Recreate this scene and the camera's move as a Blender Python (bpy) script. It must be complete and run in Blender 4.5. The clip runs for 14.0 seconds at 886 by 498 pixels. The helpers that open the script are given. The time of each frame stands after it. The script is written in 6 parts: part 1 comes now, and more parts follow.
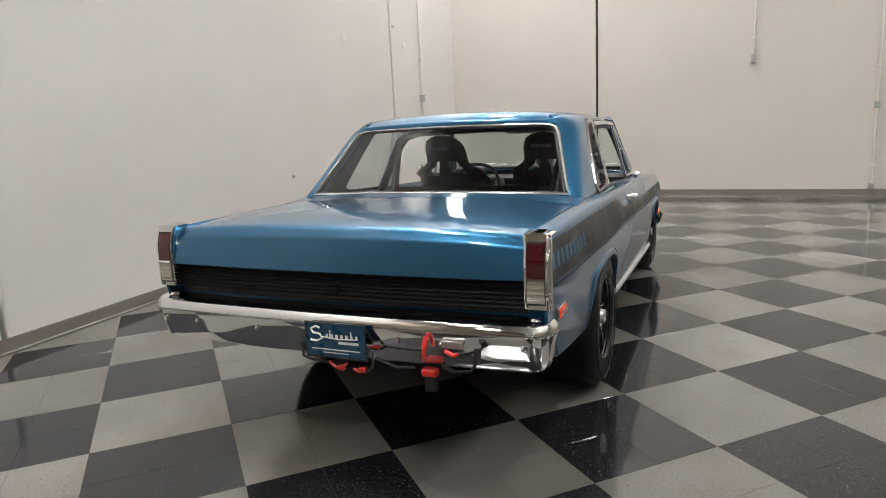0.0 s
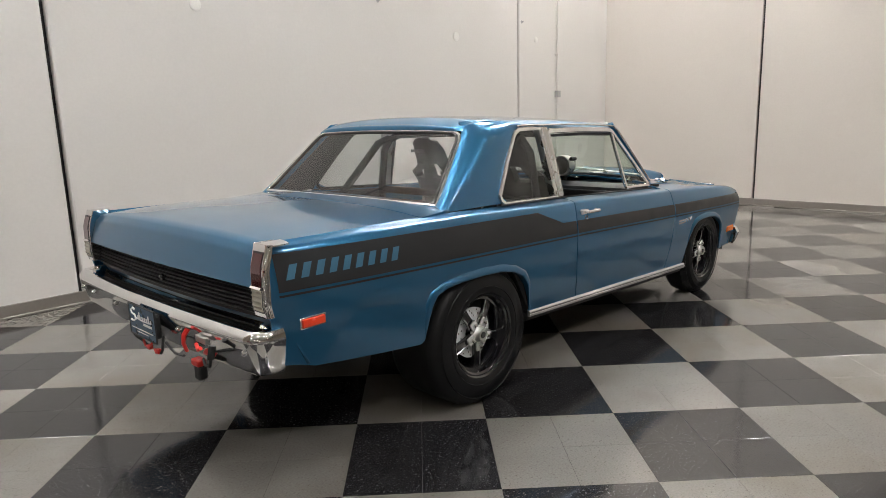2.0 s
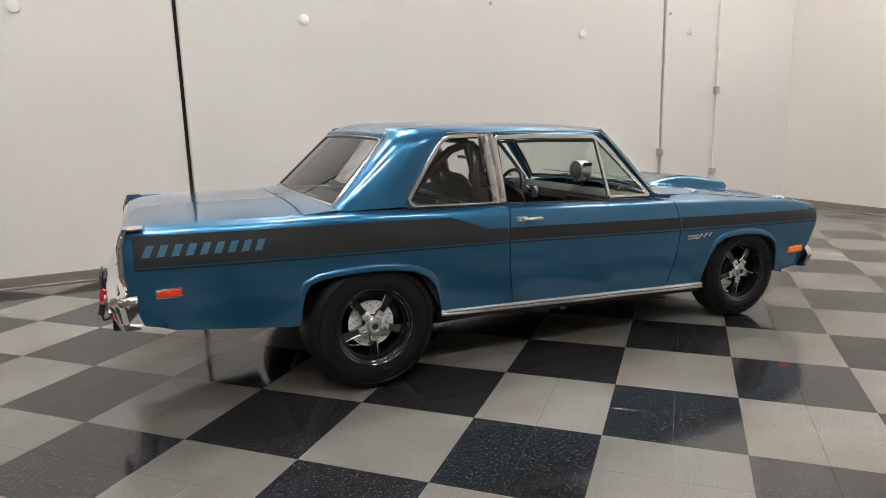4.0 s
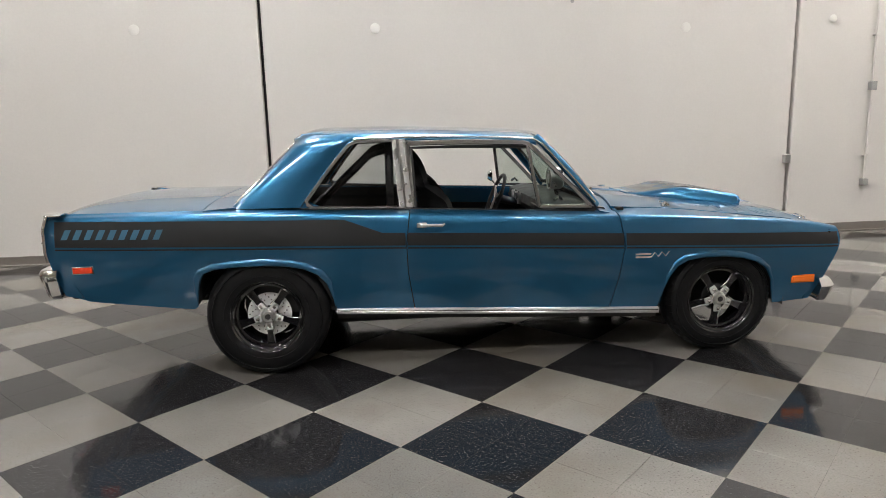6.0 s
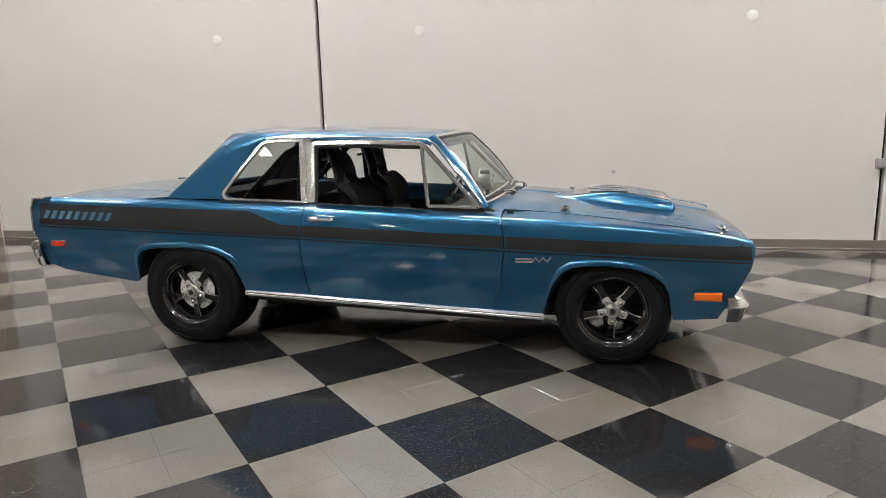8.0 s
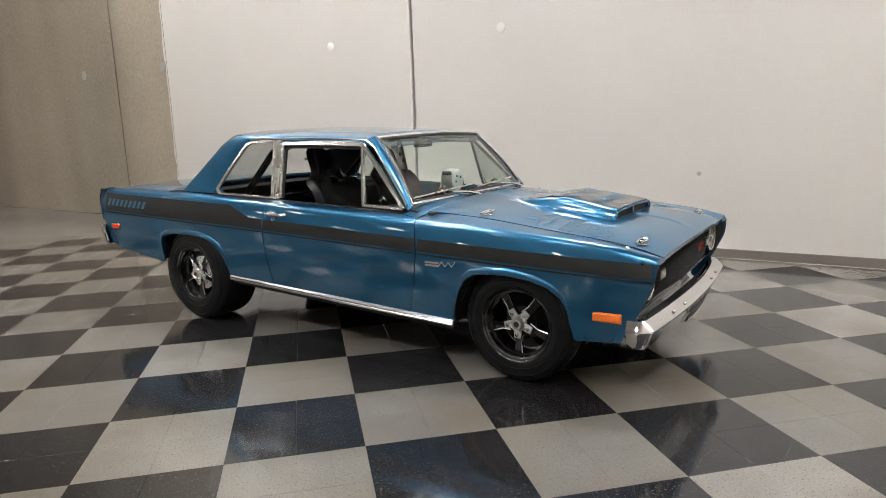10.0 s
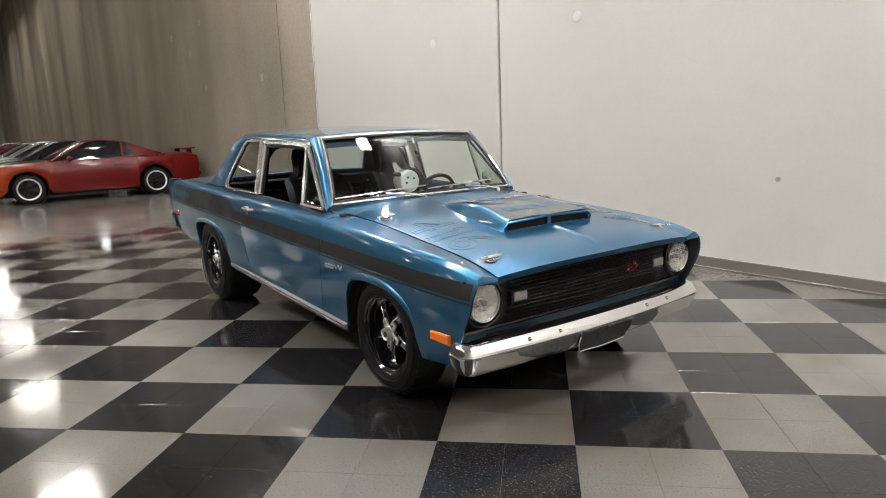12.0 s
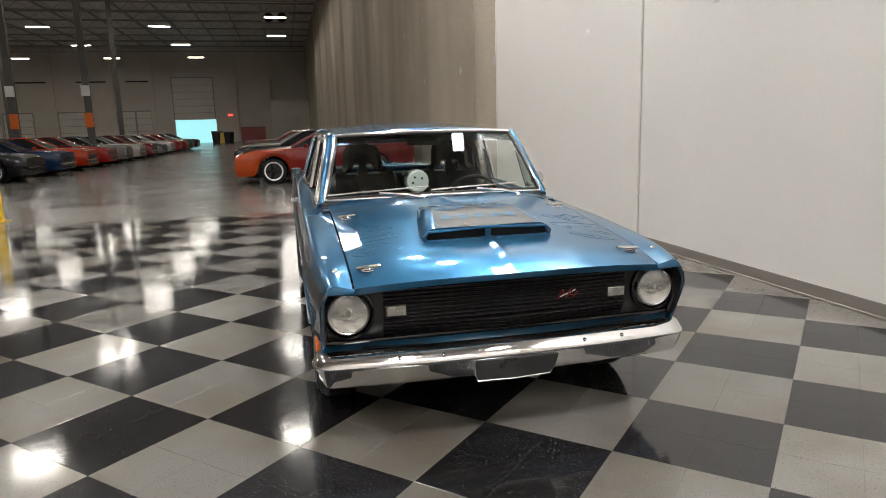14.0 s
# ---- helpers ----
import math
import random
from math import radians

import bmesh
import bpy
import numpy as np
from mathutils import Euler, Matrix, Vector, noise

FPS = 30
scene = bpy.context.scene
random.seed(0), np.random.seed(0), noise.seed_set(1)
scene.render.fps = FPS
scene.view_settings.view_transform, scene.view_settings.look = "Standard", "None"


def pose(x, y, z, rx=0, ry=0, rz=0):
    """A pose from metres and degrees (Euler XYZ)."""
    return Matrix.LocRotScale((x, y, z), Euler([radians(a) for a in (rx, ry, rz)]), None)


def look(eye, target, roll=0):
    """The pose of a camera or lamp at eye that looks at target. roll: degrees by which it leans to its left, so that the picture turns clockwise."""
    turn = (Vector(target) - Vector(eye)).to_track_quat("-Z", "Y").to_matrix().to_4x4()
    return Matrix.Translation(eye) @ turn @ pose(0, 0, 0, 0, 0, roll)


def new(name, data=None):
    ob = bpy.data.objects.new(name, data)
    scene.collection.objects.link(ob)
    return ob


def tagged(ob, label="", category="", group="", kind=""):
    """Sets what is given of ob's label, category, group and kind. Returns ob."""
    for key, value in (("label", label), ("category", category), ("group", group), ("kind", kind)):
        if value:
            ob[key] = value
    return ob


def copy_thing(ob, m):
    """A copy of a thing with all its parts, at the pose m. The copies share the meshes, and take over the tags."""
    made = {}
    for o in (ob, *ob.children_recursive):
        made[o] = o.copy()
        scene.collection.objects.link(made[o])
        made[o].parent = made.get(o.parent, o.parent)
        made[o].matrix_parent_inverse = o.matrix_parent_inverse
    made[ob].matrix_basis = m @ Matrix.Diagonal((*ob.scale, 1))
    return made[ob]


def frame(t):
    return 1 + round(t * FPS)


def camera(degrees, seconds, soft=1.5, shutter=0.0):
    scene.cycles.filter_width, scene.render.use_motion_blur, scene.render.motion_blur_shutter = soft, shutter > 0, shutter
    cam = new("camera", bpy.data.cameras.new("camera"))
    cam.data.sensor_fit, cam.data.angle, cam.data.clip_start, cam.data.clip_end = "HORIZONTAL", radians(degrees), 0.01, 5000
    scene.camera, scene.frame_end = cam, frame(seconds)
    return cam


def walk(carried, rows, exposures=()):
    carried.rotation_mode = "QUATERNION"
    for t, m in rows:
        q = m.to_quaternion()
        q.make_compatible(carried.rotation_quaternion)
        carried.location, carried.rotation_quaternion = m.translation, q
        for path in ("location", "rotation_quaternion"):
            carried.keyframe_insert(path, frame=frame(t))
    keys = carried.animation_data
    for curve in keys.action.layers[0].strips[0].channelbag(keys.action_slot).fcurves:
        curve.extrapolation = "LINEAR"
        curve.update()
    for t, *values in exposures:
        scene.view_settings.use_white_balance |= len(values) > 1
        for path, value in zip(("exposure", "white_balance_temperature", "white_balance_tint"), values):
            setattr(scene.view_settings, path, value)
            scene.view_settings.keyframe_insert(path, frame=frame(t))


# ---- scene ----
cam = camera(67.9, 14.0, soft=0.8)
PATH = [
    (0, (-3.29, -1.411, 1.381), (-1.486, -0.638, 0.997), -2.8),
    (0.5, (-3.07, -1.776, 1.367), (-1.35, -0.828, 0.985), -2.6),
    (1, (-2.847, -2.161, 1.366), (-1.209, -1.077, 0.988), -2.3),
    (1.5, (-2.625, -2.543, 1.384), (-1.111, -1.291, 1.008), -1.9),
    (2, (-2.35, -2.875, 1.396), (-0.93, -1.52, 1.011), -1.7),
    (2.5, (-2.069, -3.218, 1.4), (-0.754, -1.762, 1.013), -1.4),
    (3, (-1.776, -3.554, 1.411), (-0.621, -1.967, 1.024), -1.4),
    (5.5, (0.306, -4.544, 1.439), (0.607, -2.604, 1.06), -1.5),
    (6, (0.759, -4.603, 1.421), (0.903, -2.643, 1.048), -1.5),
    (6.5, (1.221, -4.642, 1.418), (1.23, -2.676, 1.046), -1.4),
    (7, (1.683, -4.685, 1.442), (1.531, -2.725, 1.069), -1.4),
    (7.5, (2.142, -4.666, 1.436), (1.853, -2.723, 1.06), -1.4),
    (8, (2.609, -4.632, 1.416), (2.163, -2.718, 1.042), -1.4),
    (10.5, (4.682, -3.63, 1.396), (3.458, -2.091, 1.029), -2.1),
    (11, (5.03, -3.315, 1.409), (3.687, -1.879, 1.041), -2.1),
    (11.5, (5.312, -2.934, 1.398), (3.85, -1.62, 1.031), -2.1),
    (12, (5.578, -2.545, 1.387), (3.99, -1.385, 1.02), -2.2),
    (12.5, (5.763, -2.167, 1.397), (4.078, -1.154, 1.03), -2.0),
    (13, (5.897, -1.756, 1.402), (4.124, -0.906, 1.037), -1.9),
    (13.5, (6.043, -1.343, 1.392), (4.184, -0.705, 1.022), -1.8),
    (14, (6.122, -0.952, 1.383), (4.208, -0.503, 1.016), -1.6),
]
walk(cam, [(t, look(eye, target, roll)) for t, eye, target, roll in PATH], [(0, 1.15), (3, 1.26), (8, 1.32), (11, 1.42), (14, 1.31)])

# ---- light: the hall's ceiling lamps and added bay lamps; a faint grey world outside the closed hall ----
world = bpy.data.worlds.new("world")
scene.world = world
world.use_nodes = True
world.node_tree.nodes["Background"].inputs[0].default_value = (0.6, 0.75, 0.85, 1)
world.node_tree.nodes["Background"].inputs[1].default_value = 0.3
LAMP_GLOW = 24.0
BAY_GLOW = 59.0
LAMP_Z, BAY_Z = 10.5, 7.5     # height of the hall lamps and of those near the painted wall


# ---- materials ----
def mat(name, color, rough=0.5, metal=0.0, coat=0.0, vary=0.12, scale=6.0, fine=60.0, bump=0.0, spread=0.08, **more):
    """A principled material with colour and gloss varied at two scales, and a fine relief."""
    m = bpy.data.materials.new(name)
    m.use_nodes = True
    nt = m.node_tree
    b = nt.nodes["Principled BSDF"]
    b.inputs["Metallic"].default_value = metal
    b.inputs["Coat Weight"].default_value = coat
    b.inputs["Coat Roughness"].default_value = 0.04
    for key, value in more.items():
        b.inputs[key.replace("_", " ")].default_value = value
    co = nt.nodes.new("ShaderNodeTexCoord")
    n1, n2 = nt.nodes.new("ShaderNodeTexNoise"), nt.nodes.new("ShaderNodeTexNoise")
    n1.inputs["Scale"].default_value, n2.inputs["Scale"].default_value = scale, fine
    n1.inputs["Detail"].default_value, n2.inputs["Detail"].default_value = 4, 3
    add = nt.nodes.new("ShaderNodeMath")
    add.operation = "ADD"
    for n, i in ((n1, 0), (n2, 1)):
        nt.links.new(co.outputs["Object"], n.inputs["Vector"])
        nt.links.new(n.outputs["Fac"], add.inputs[i])
    ramp = nt.nodes.new("ShaderNodeMapRange")
    ramp.inputs["From Min"].default_value, ramp.inputs["From Max"].default_value = 0.6, 1.4
    ramp.inputs["To Min"].default_value, ramp.inputs["To Max"].default_value = 1 - vary, 1 + vary
    nt.links.new(add.outputs[0], ramp.inputs["Value"])
    mul = nt.nodes.new("ShaderNodeVectorMath")
    mul.operation = "SCALE"
    mul.inputs[0].default_value = color
    nt.links.new(ramp.outputs[0], mul.inputs["Scale"])
    nt.links.new(mul.outputs[0], b.inputs["Base Color"])
    rr = nt.nodes.new("ShaderNodeMapRange")
    rr.inputs["From Min"].default_value, rr.inputs["From Max"].default_value = 0.3, 0.7
    rr.inputs["To Min"].default_value, rr.inputs["To Max"].default_value = max(0.0, rough - spread), rough + spread
    nt.links.new(n1.outputs["Fac"], rr.inputs["Value"])
    nt.links.new(rr.outputs[0], b.inputs["Roughness"])
    if bump:
        bp = nt.nodes.new("ShaderNodeBump")
        bp.inputs["Strength"].default_value, bp.inputs["Distance"].default_value = bump, 0.004
        nt.links.new(n2.outputs["Fac"], bp.inputs["Height"])
        nt.links.new(bp.outputs[0], b.inputs["Normal"])
    return m


def glow(name, color, strength):
    m = bpy.data.materials.new(name)
    m.use_nodes = True
    b = m.node_tree.nodes["Principled BSDF"]
    b.inputs["Base Color"].default_value = (*color, 1)
    b.inputs["Emission Color"].default_value = (*color, 1)
    b.inputs["Emission Strength"].default_value = strength
    return m


def glass(name, color, rough=0.0, clear=0.75):
    """Thin pane: partly a clear tinted sheet, partly a mirror by Fresnel."""
    m = bpy.data.materials.new(name)
    m.use_nodes = True
    nt = m.node_tree
    nt.nodes.remove(nt.nodes["Principled BSDF"])
    tr, gl, mix, lw, po, mu = (nt.nodes.new("ShaderNode" + k) for k in ("BsdfTransparent", "BsdfGlossy", "MixShader", "LayerWeight", "Math", "Math"))
    tr.inputs[0].default_value = (*[c * clear for c in color], 1)
    gl.inputs["Roughness"].default_value = rough
    lw.inputs["Blend"].default_value = 0.5
    po.operation, mu.operation = "POWER", "MULTIPLY_ADD"
    po.inputs[1].default_value, mu.inputs[1].default_value, mu.inputs[2].default_value = 5.0, 0.85, 0.085
    nt.links.new(lw.outputs["Facing"], po.inputs[0])
    nt.links.new(po.outputs[0], mu.inputs[0])
    nt.links.new(mu.outputs[0], mix.inputs[0])
    nt.links.new(tr.outputs[0], mix.inputs[1])
    nt.links.new(gl.outputs[0], mix.inputs[2])
    nt.links.new(mix.outputs[0], nt.nodes["Material Output"].inputs[0])
    return m


M = {
    "blue": mat("blue_paint", (0.022, 0.121, 0.238), 0.30, 0.72, 1.0, 0.05, 3, 900, spread=0.02, Coat_IOR=1.5, Specular_Tint=(0.55, 0.74, 0.88, 1.0)),
    "stripe": mat("charcoal_stripe", (0.0145, 0.015, 0.016), 0.42, 0.0, 0.05, 0.08, 5, 300, Specular_IOR_Level=0.35),
    "decal": mat("ghost_grey_decal", (0.085, 0.092, 0.098), 0.35, 0.3, 0.8, 0.15, 8, 200),
    "ghost": mat("ghost_blue_line", (0.025, 0.115, 0.19), 0.36, 0.6, 0.0, 0.08, 8, 200),
    "letter_blue": mat("flat_blue_letters", (0.030, 0.110, 0.180), 0.5, 0.0, 0.1, 0.06, 5, 300),
    "disc": mat("brake_disc_iron", (0.80, 0.80, 0.79), 0.5, 0.25, 0, 0.1, 14, 160, bump=0.05),
    "sealed_beam": mat("fluted_silver_reflector", (0.80, 0.80, 0.77), 0.12, 0.75, 0.3, 0.25, 30, 42, bump=1.0, spread=0.06),
    "dull_lens": mat("dull_clear_lens", (0.24, 0.235, 0.205), 0.25, 0, 0.6, 0.12, 20, 200),
    "chrome": mat("chrome", (0.78, 0.78, 0.78), 0.045, 1.0, 0, 0.05, 5, 80, spread=0.025),
    "frame_metal": mat("bright_window_trim", (0.72, 0.715, 0.70), 0.13, 0.92, 0, 0.08, 9, 120, spread=0.03),
    "sill_bright": mat("polished_sill_trim", (0.74, 0.74, 0.73), 0.16, 0.65, 0, 0.06, 9, 120, spread=0.03),
    "plate_grey": mat("dull_grey_metal", (0.035, 0.035, 0.036), 0.35, 0.1, 0, 0.12, 9, 120),
    "louvre_black": mat("satin_black_louvre", (0.007, 0.007, 0.0075), 0.5, 0, 0, 0.2, 12, 150, Specular_IOR_Level=0.2),
    "rim_black": mat("black_rim_lacquer", (0.005, 0.005, 0.006), 0.07, 0, 0.8, 0.2, 12, 150, spread=0.02),
    "column_grey": mat("dark_grey_column", (0.085, 0.080, 0.075), 0.6, 0, 0, 0.15, 3, 40),
    "satin": mat("satin_aluminium", (0.58, 0.575, 0.56), 0.3, 1.0, 0, 0.08, 9, 120, bump=0.05),
    "black": mat("black_plastic", (0.014, 0.014, 0.015), 0.42, 0, 0, 0.2, 12, 150, bump=0.05),
    "gloss_black": mat("gloss_black", (0.005, 0.005, 0.006), 0.14, 0, 0.0, 0.2, 12, 150, spread=0.04),
    "under": mat("undercoat", (0.010, 0.010, 0.010), 0.75, 0, 0, 0.3, 8, 90, bump=0.1),
    "rubber": mat("tyre_rubber", (0.009, 0.009, 0.0095), 0.42, 0, 0, 0.3, 14, 200, bump=0.05, Specular_IOR_Level=0.18),
    "leather": mat("black_leather", (0.011, 0.011, 0.0115), 0.38, 0, 0, 0.2, 10, 60, bump=0.03, Specular_IOR_Level=0.22),
    "carpet": mat("dark_carpet", (0.016, 0.016, 0.017), 0.9, 0, 0, 0.2, 10, 50, Specular_IOR_Level=0.15),
    "red_lens": mat("red_lens", (0.06, 0.003, 0.005), 0.10, 0, 0.8, 0.2, 20, 200),
    "clear_lens": mat("ribbed_clear_lens", (0.36, 0.335, 0.27), 0.16, 0, 0.8, 0.1, 20, 200),
    "amber": mat("amber_lens", (0.85, 0.18, 0.015), 0.2, 0, 0.8, 0.08, 20, 200),
    "marker_red": mat("red_marker_lens", (0.72, 0.05, 0.015), 0.2, 0, 0.8, 0.08, 20, 200),
    "badge_red": mat("dark_red_enamel", (0.26, 0.012, 0.012), 0.3, 0, 0.5, 0.1, 20, 200),
    "red_plastic": mat("red_plastic", (0.55, 0.02, 0.015), 0.35, 0, 0.2, 0.1, 20, 200),
    "white_face": mat("white_dial", (0.75, 0.76, 0.74), 0.35, 0, 0.3, 0.05, 20, 200),
    "plate_blue": mat("plate_blue", (0.008, 0.055, 0.115), 0.3, 0, 0.4, 0.06, 20, 200),
    "white_ink": mat("white_ink", (0.75, 0.75, 0.73), 0.5, 0, 0, 0.05, 20, 200),
    "grey_ink": mat("grey_ink", (0.30, 0.30, 0.30), 0.6, 0, 0, 0.05, 20, 200),
    "lens_glass": glass("lamp_glass", (1, 1, 1), 0.02, 0.95),
    "glass": glass("tinted_glass", (0.90, 1.0, 0.94), 0.0, 0.80),
    "glass_dark": glass("smoked_glass", (0.97, 1.0, 0.99), 0.0, 0.80),
    "glass_far": mat("dark_car_glass", (0.012, 0.014, 0.016), 0.06, 0, 0.5, 0.1, 4, 40, spread=0.03),
    "steel": mat("galvanised_steel", (0.42, 0.42, 0.41), 0.42, 0.8, 0, 0.15, 8, 90),
    "deck_steel": mat("dark_roof_deck", (0.62, 0.59, 0.56), 0.7, 0.1, 0, 0.25, 1.5, 20),
    "joist": mat("dark_steel_joist", (0.28, 0.265, 0.25), 0.6, 0.2, 0, 0.2, 2, 20),
    "paint_white": mat("painted_wall", (0.665, 0.636, 0.602), 0.36, 0, 0, 0.035, 0.9, 45, bump=0.05, spread=0.05),
    # painted_wall again, darker and warmer, to hold down brightness from the lamps
    "paint_white_darkened": mat("darkened_painted_wall", (0.575, 0.532, 0.485), 0.36, 0, 0, 0.035, 0.9, 45, bump=0.05, spread=0.05),
    "baseboard": mat("taupe_vinyl_base", (0.17, 0.15, 0.13), 0.45, 0, 0, 0.08, 3, 60),
    "gap": mat("dark_caulk", (0.025, 0.023, 0.022), 0.8, 0, 0, 0.2, 5, 60),
    "gap_pale": mat("pale_caulk", (0.36, 0.34, 0.32), 0.7, 0, 0, 0.1, 5, 60),
    "patch": mat("pale_patch", (0.76, 0.74, 0.70), 0.55, 0, 0, 0.04, 5, 60),
    "grey_wall": mat("grey_block_wall", (0.50, 0.455, 0.405), 0.8, 0, 0, 0.18, 0.4, 8, bump=0.1),
    "door_white": mat("pale_dock_door", (0.55, 0.52, 0.47), 0.5, 0, 0, 0.08, 1, 12),
    "daylight": glow("daylight_opening", (0.36, 0.80, 0.84), 0.42),
    "lamp": glow("lamp_panel", (1.0, 0.945, 0.86), LAMP_GLOW),
    "lamp_bay": glow("bay_lamp_panel", (1.0, 0.985, 0.975), BAY_GLOW),
    "yellow": mat("yellow_paint", (0.62, 0.40, 0.02), 0.4, 0, 0.3, 0.1, 6, 60),
    "orange": mat("orange_banner", (0.75, 0.17, 0.02), 0.6, 0, 0, 0.1, 6, 60),
}


def concrete(name, color, rough, streak=1.0, gloss_var=0.1):
    """Bare concrete with tall soft streaks and blotches."""
    m = mat(name, color, rough, 0, 0, 0.22, 0.55, 30, bump=0.12, spread=gloss_var)
    nt = m.node_tree
    n = nt.nodes.new("ShaderNodeTexNoise")
    mp = nt.nodes.new("ShaderNodeMapping")
    mp.inputs["Scale"].default_value = (0.34, 0.34, 0.05 * streak)
    n.inputs["Scale"].default_value, n.inputs["Detail"].default_value = 1.0, 3
    co = next(x for x in nt.nodes if x.bl_idname == "ShaderNodeTexCoord")
    nt.links.new(co.outputs["Object"], mp.inputs[0])
    nt.links.new(mp.outputs[0], n.inputs["Vector"])
    b = nt.nodes["Principled BSDF"]
    old = b.inputs["Base Color"].links[0].from_socket
    rng = nt.nodes.new("ShaderNodeMapRange")
    rng.inputs["From Min"].default_value, rng.inputs["From Max"].default_value = 0.3, 0.7
    rng.inputs["To Min"].default_value, rng.inputs["To Max"].default_value = 0.66, 1.26
    nt.links.new(n.outputs["Fac"], rng.inputs["Value"])
    sc = nt.nodes.new("ShaderNodeVectorMath")
    sc.operation = "SCALE"
    nt.links.new(old, sc.inputs[0])
    nt.links.new(rng.outputs[0], sc.inputs["Scale"])
    nt.links.new(sc.outputs[0], b.inputs["Base Color"])
    return m


M["concrete"] = concrete("bare_concrete_wall", (0.35, 0.298, 0.232), 0.85)
M["hall_floor"] = concrete("polished_concrete_floor", (0.16, 0.148, 0.132), 0.20, 22.0, 0.06)


def tile_mat(name, color, fleck):
    """Waxed vinyl tile: flecks, faint scuffs, and a tone of its own for each tile."""
    m = mat(name, color, 0.10, 0, 0.0, 0.26, 1.6, 130, spread=0.035, Specular_IOR_Level=0.50)
    nt = m.node_tree
    b = nt.nodes["Principled BSDF"]
    old = b.inputs["Base Color"].links[0].from_socket
    co = next(x for x in nt.nodes if x.bl_idname == "ShaderNodeTexCoord")
    geo, info = nt.nodes.new("ShaderNodeNewGeometry"), nt.nodes.new("ShaderNodeObjectInfo")
    vor = nt.nodes.new("ShaderNodeTexNoise")
    vor.inputs["Scale"].default_value, vor.inputs["Detail"].default_value = 95, 2.5
    vor.inputs["Roughness"].default_value = 0.6
    nt.links.new(geo.outputs["Position"], vor.inputs["Vector"])
    th = nt.nodes.new("ShaderNodeMapRange")
    th.inputs["From Min"].default_value, th.inputs["From Max"].default_value = 0.605, 0.68
    nt.links.new(vor.outputs["Fac"], th.inputs["Value"])
    rnd = nt.nodes.new("ShaderNodeMapRange")
    rnd.inputs["To Min"].default_value, rnd.inputs["To Max"].default_value = 0.80, 1.18
    nt.links.new(info.outputs["Random"], rnd.inputs["Value"])
    sc = nt.nodes.new("ShaderNodeVectorMath")
    sc.operation = "SCALE"
    nt.links.new(old, sc.inputs[0])
    nt.links.new(rnd.outputs[0], sc.inputs["Scale"])
    mix = nt.nodes.new("ShaderNodeMix")
    mix.data_type = "RGBA"
    nt.links.new(th.outputs[0], mix.inputs["Factor"])
    nt.links.new(sc.outputs[0], mix.inputs["A"])
    mix.inputs["B"].default_value = (*fleck, 1)
    grime, gr = nt.nodes.new("ShaderNodeTexNoise"), nt.nodes.new("ShaderNodeMapRange")
    grime.inputs["Scale"].default_value, grime.inputs["Detail"].default_value = 0.9, 6
    gr.inputs["From Min"].default_value, gr.inputs["From Max"].default_value = 0.46, 0.72
    gr.inputs["To Max"].default_value = 0.85
    nt.links.new(grime.outputs["Fac"], gr.inputs["Value"])
    dirt = nt.nodes.new("ShaderNodeMix")
    dirt.data_type = "RGBA"
    nt.links.new(gr.outputs[0], dirt.inputs["Factor"])
    nt.links.new(mix.outputs["Result"], dirt.inputs["A"])
    dirt.inputs["B"].default_value = (color[0] * 0.72, color[1] * 0.64, color[2] * 0.52, 1)
    nt.links.new(dirt.outputs["Result"], b.inputs["Base Color"])
    # the large noise follows the floor, not each tile
    for n in nt.nodes:
        if n.bl_idname == "ShaderNodeTexNoise" and n is not vor:
            for link in list(n.inputs["Vector"].links):
                nt.links.remove(link)
            nt.links.new(geo.outputs["Position"], n.inputs["Vector"])
    # slow waviness of the laid floor
    wav = nt.nodes.new("ShaderNodeTexNoise")
    wav.inputs["Scale"].default_value = 3.0
    nt.links.new(geo.outputs["Position"], wav.inputs["Vector"])
    bp = nt.nodes.new("ShaderNodeBump")
    bp.inputs["Strength"].default_value, bp.inputs["Distance"].default_value = 0.16, 0.008
    nt.links.new(wav.outputs["Fac"], bp.inputs["Height"])
    # brush marks in the wax
    rip, mp = nt.nodes.new("ShaderNodeTexNoise"), nt.nodes.new("ShaderNodeMapping")
    mp.inputs["Rotation"].default_value, mp.inputs["Scale"].default_value = (0, 0, 0.5), (1.0, 0.35, 1.0)
    rip.inputs["Scale"].default_value, rip.inputs["Detail"].default_value = 55, 2
    nt.links.new(geo.outputs["Position"], mp.inputs[0])
    nt.links.new(mp.outputs[0], rip.inputs["Vector"])
    bq = nt.nodes.new("ShaderNodeBump")
    bq.inputs["Strength"].default_value, bq.inputs["Distance"].default_value = 0.10, 0.0016
    nt.links.new(rip.outputs["Fac"], bq.inputs["Height"])
    nt.links.new(bp.outputs[0], bq.inputs["Normal"])
    nt.links.new(bq.outputs[0], b.inputs["Normal"])
    return m


M["tile_dark"] = tile_mat("charcoal_vinyl_tile", (0.0155, 0.0152, 0.0168), (0.125, 0.125, 0.125))
M["tile_light"] = tile_mat("grey_vinyl_tile", (0.165, 0.156, 0.142), (0.088, 0.077, 0.066))


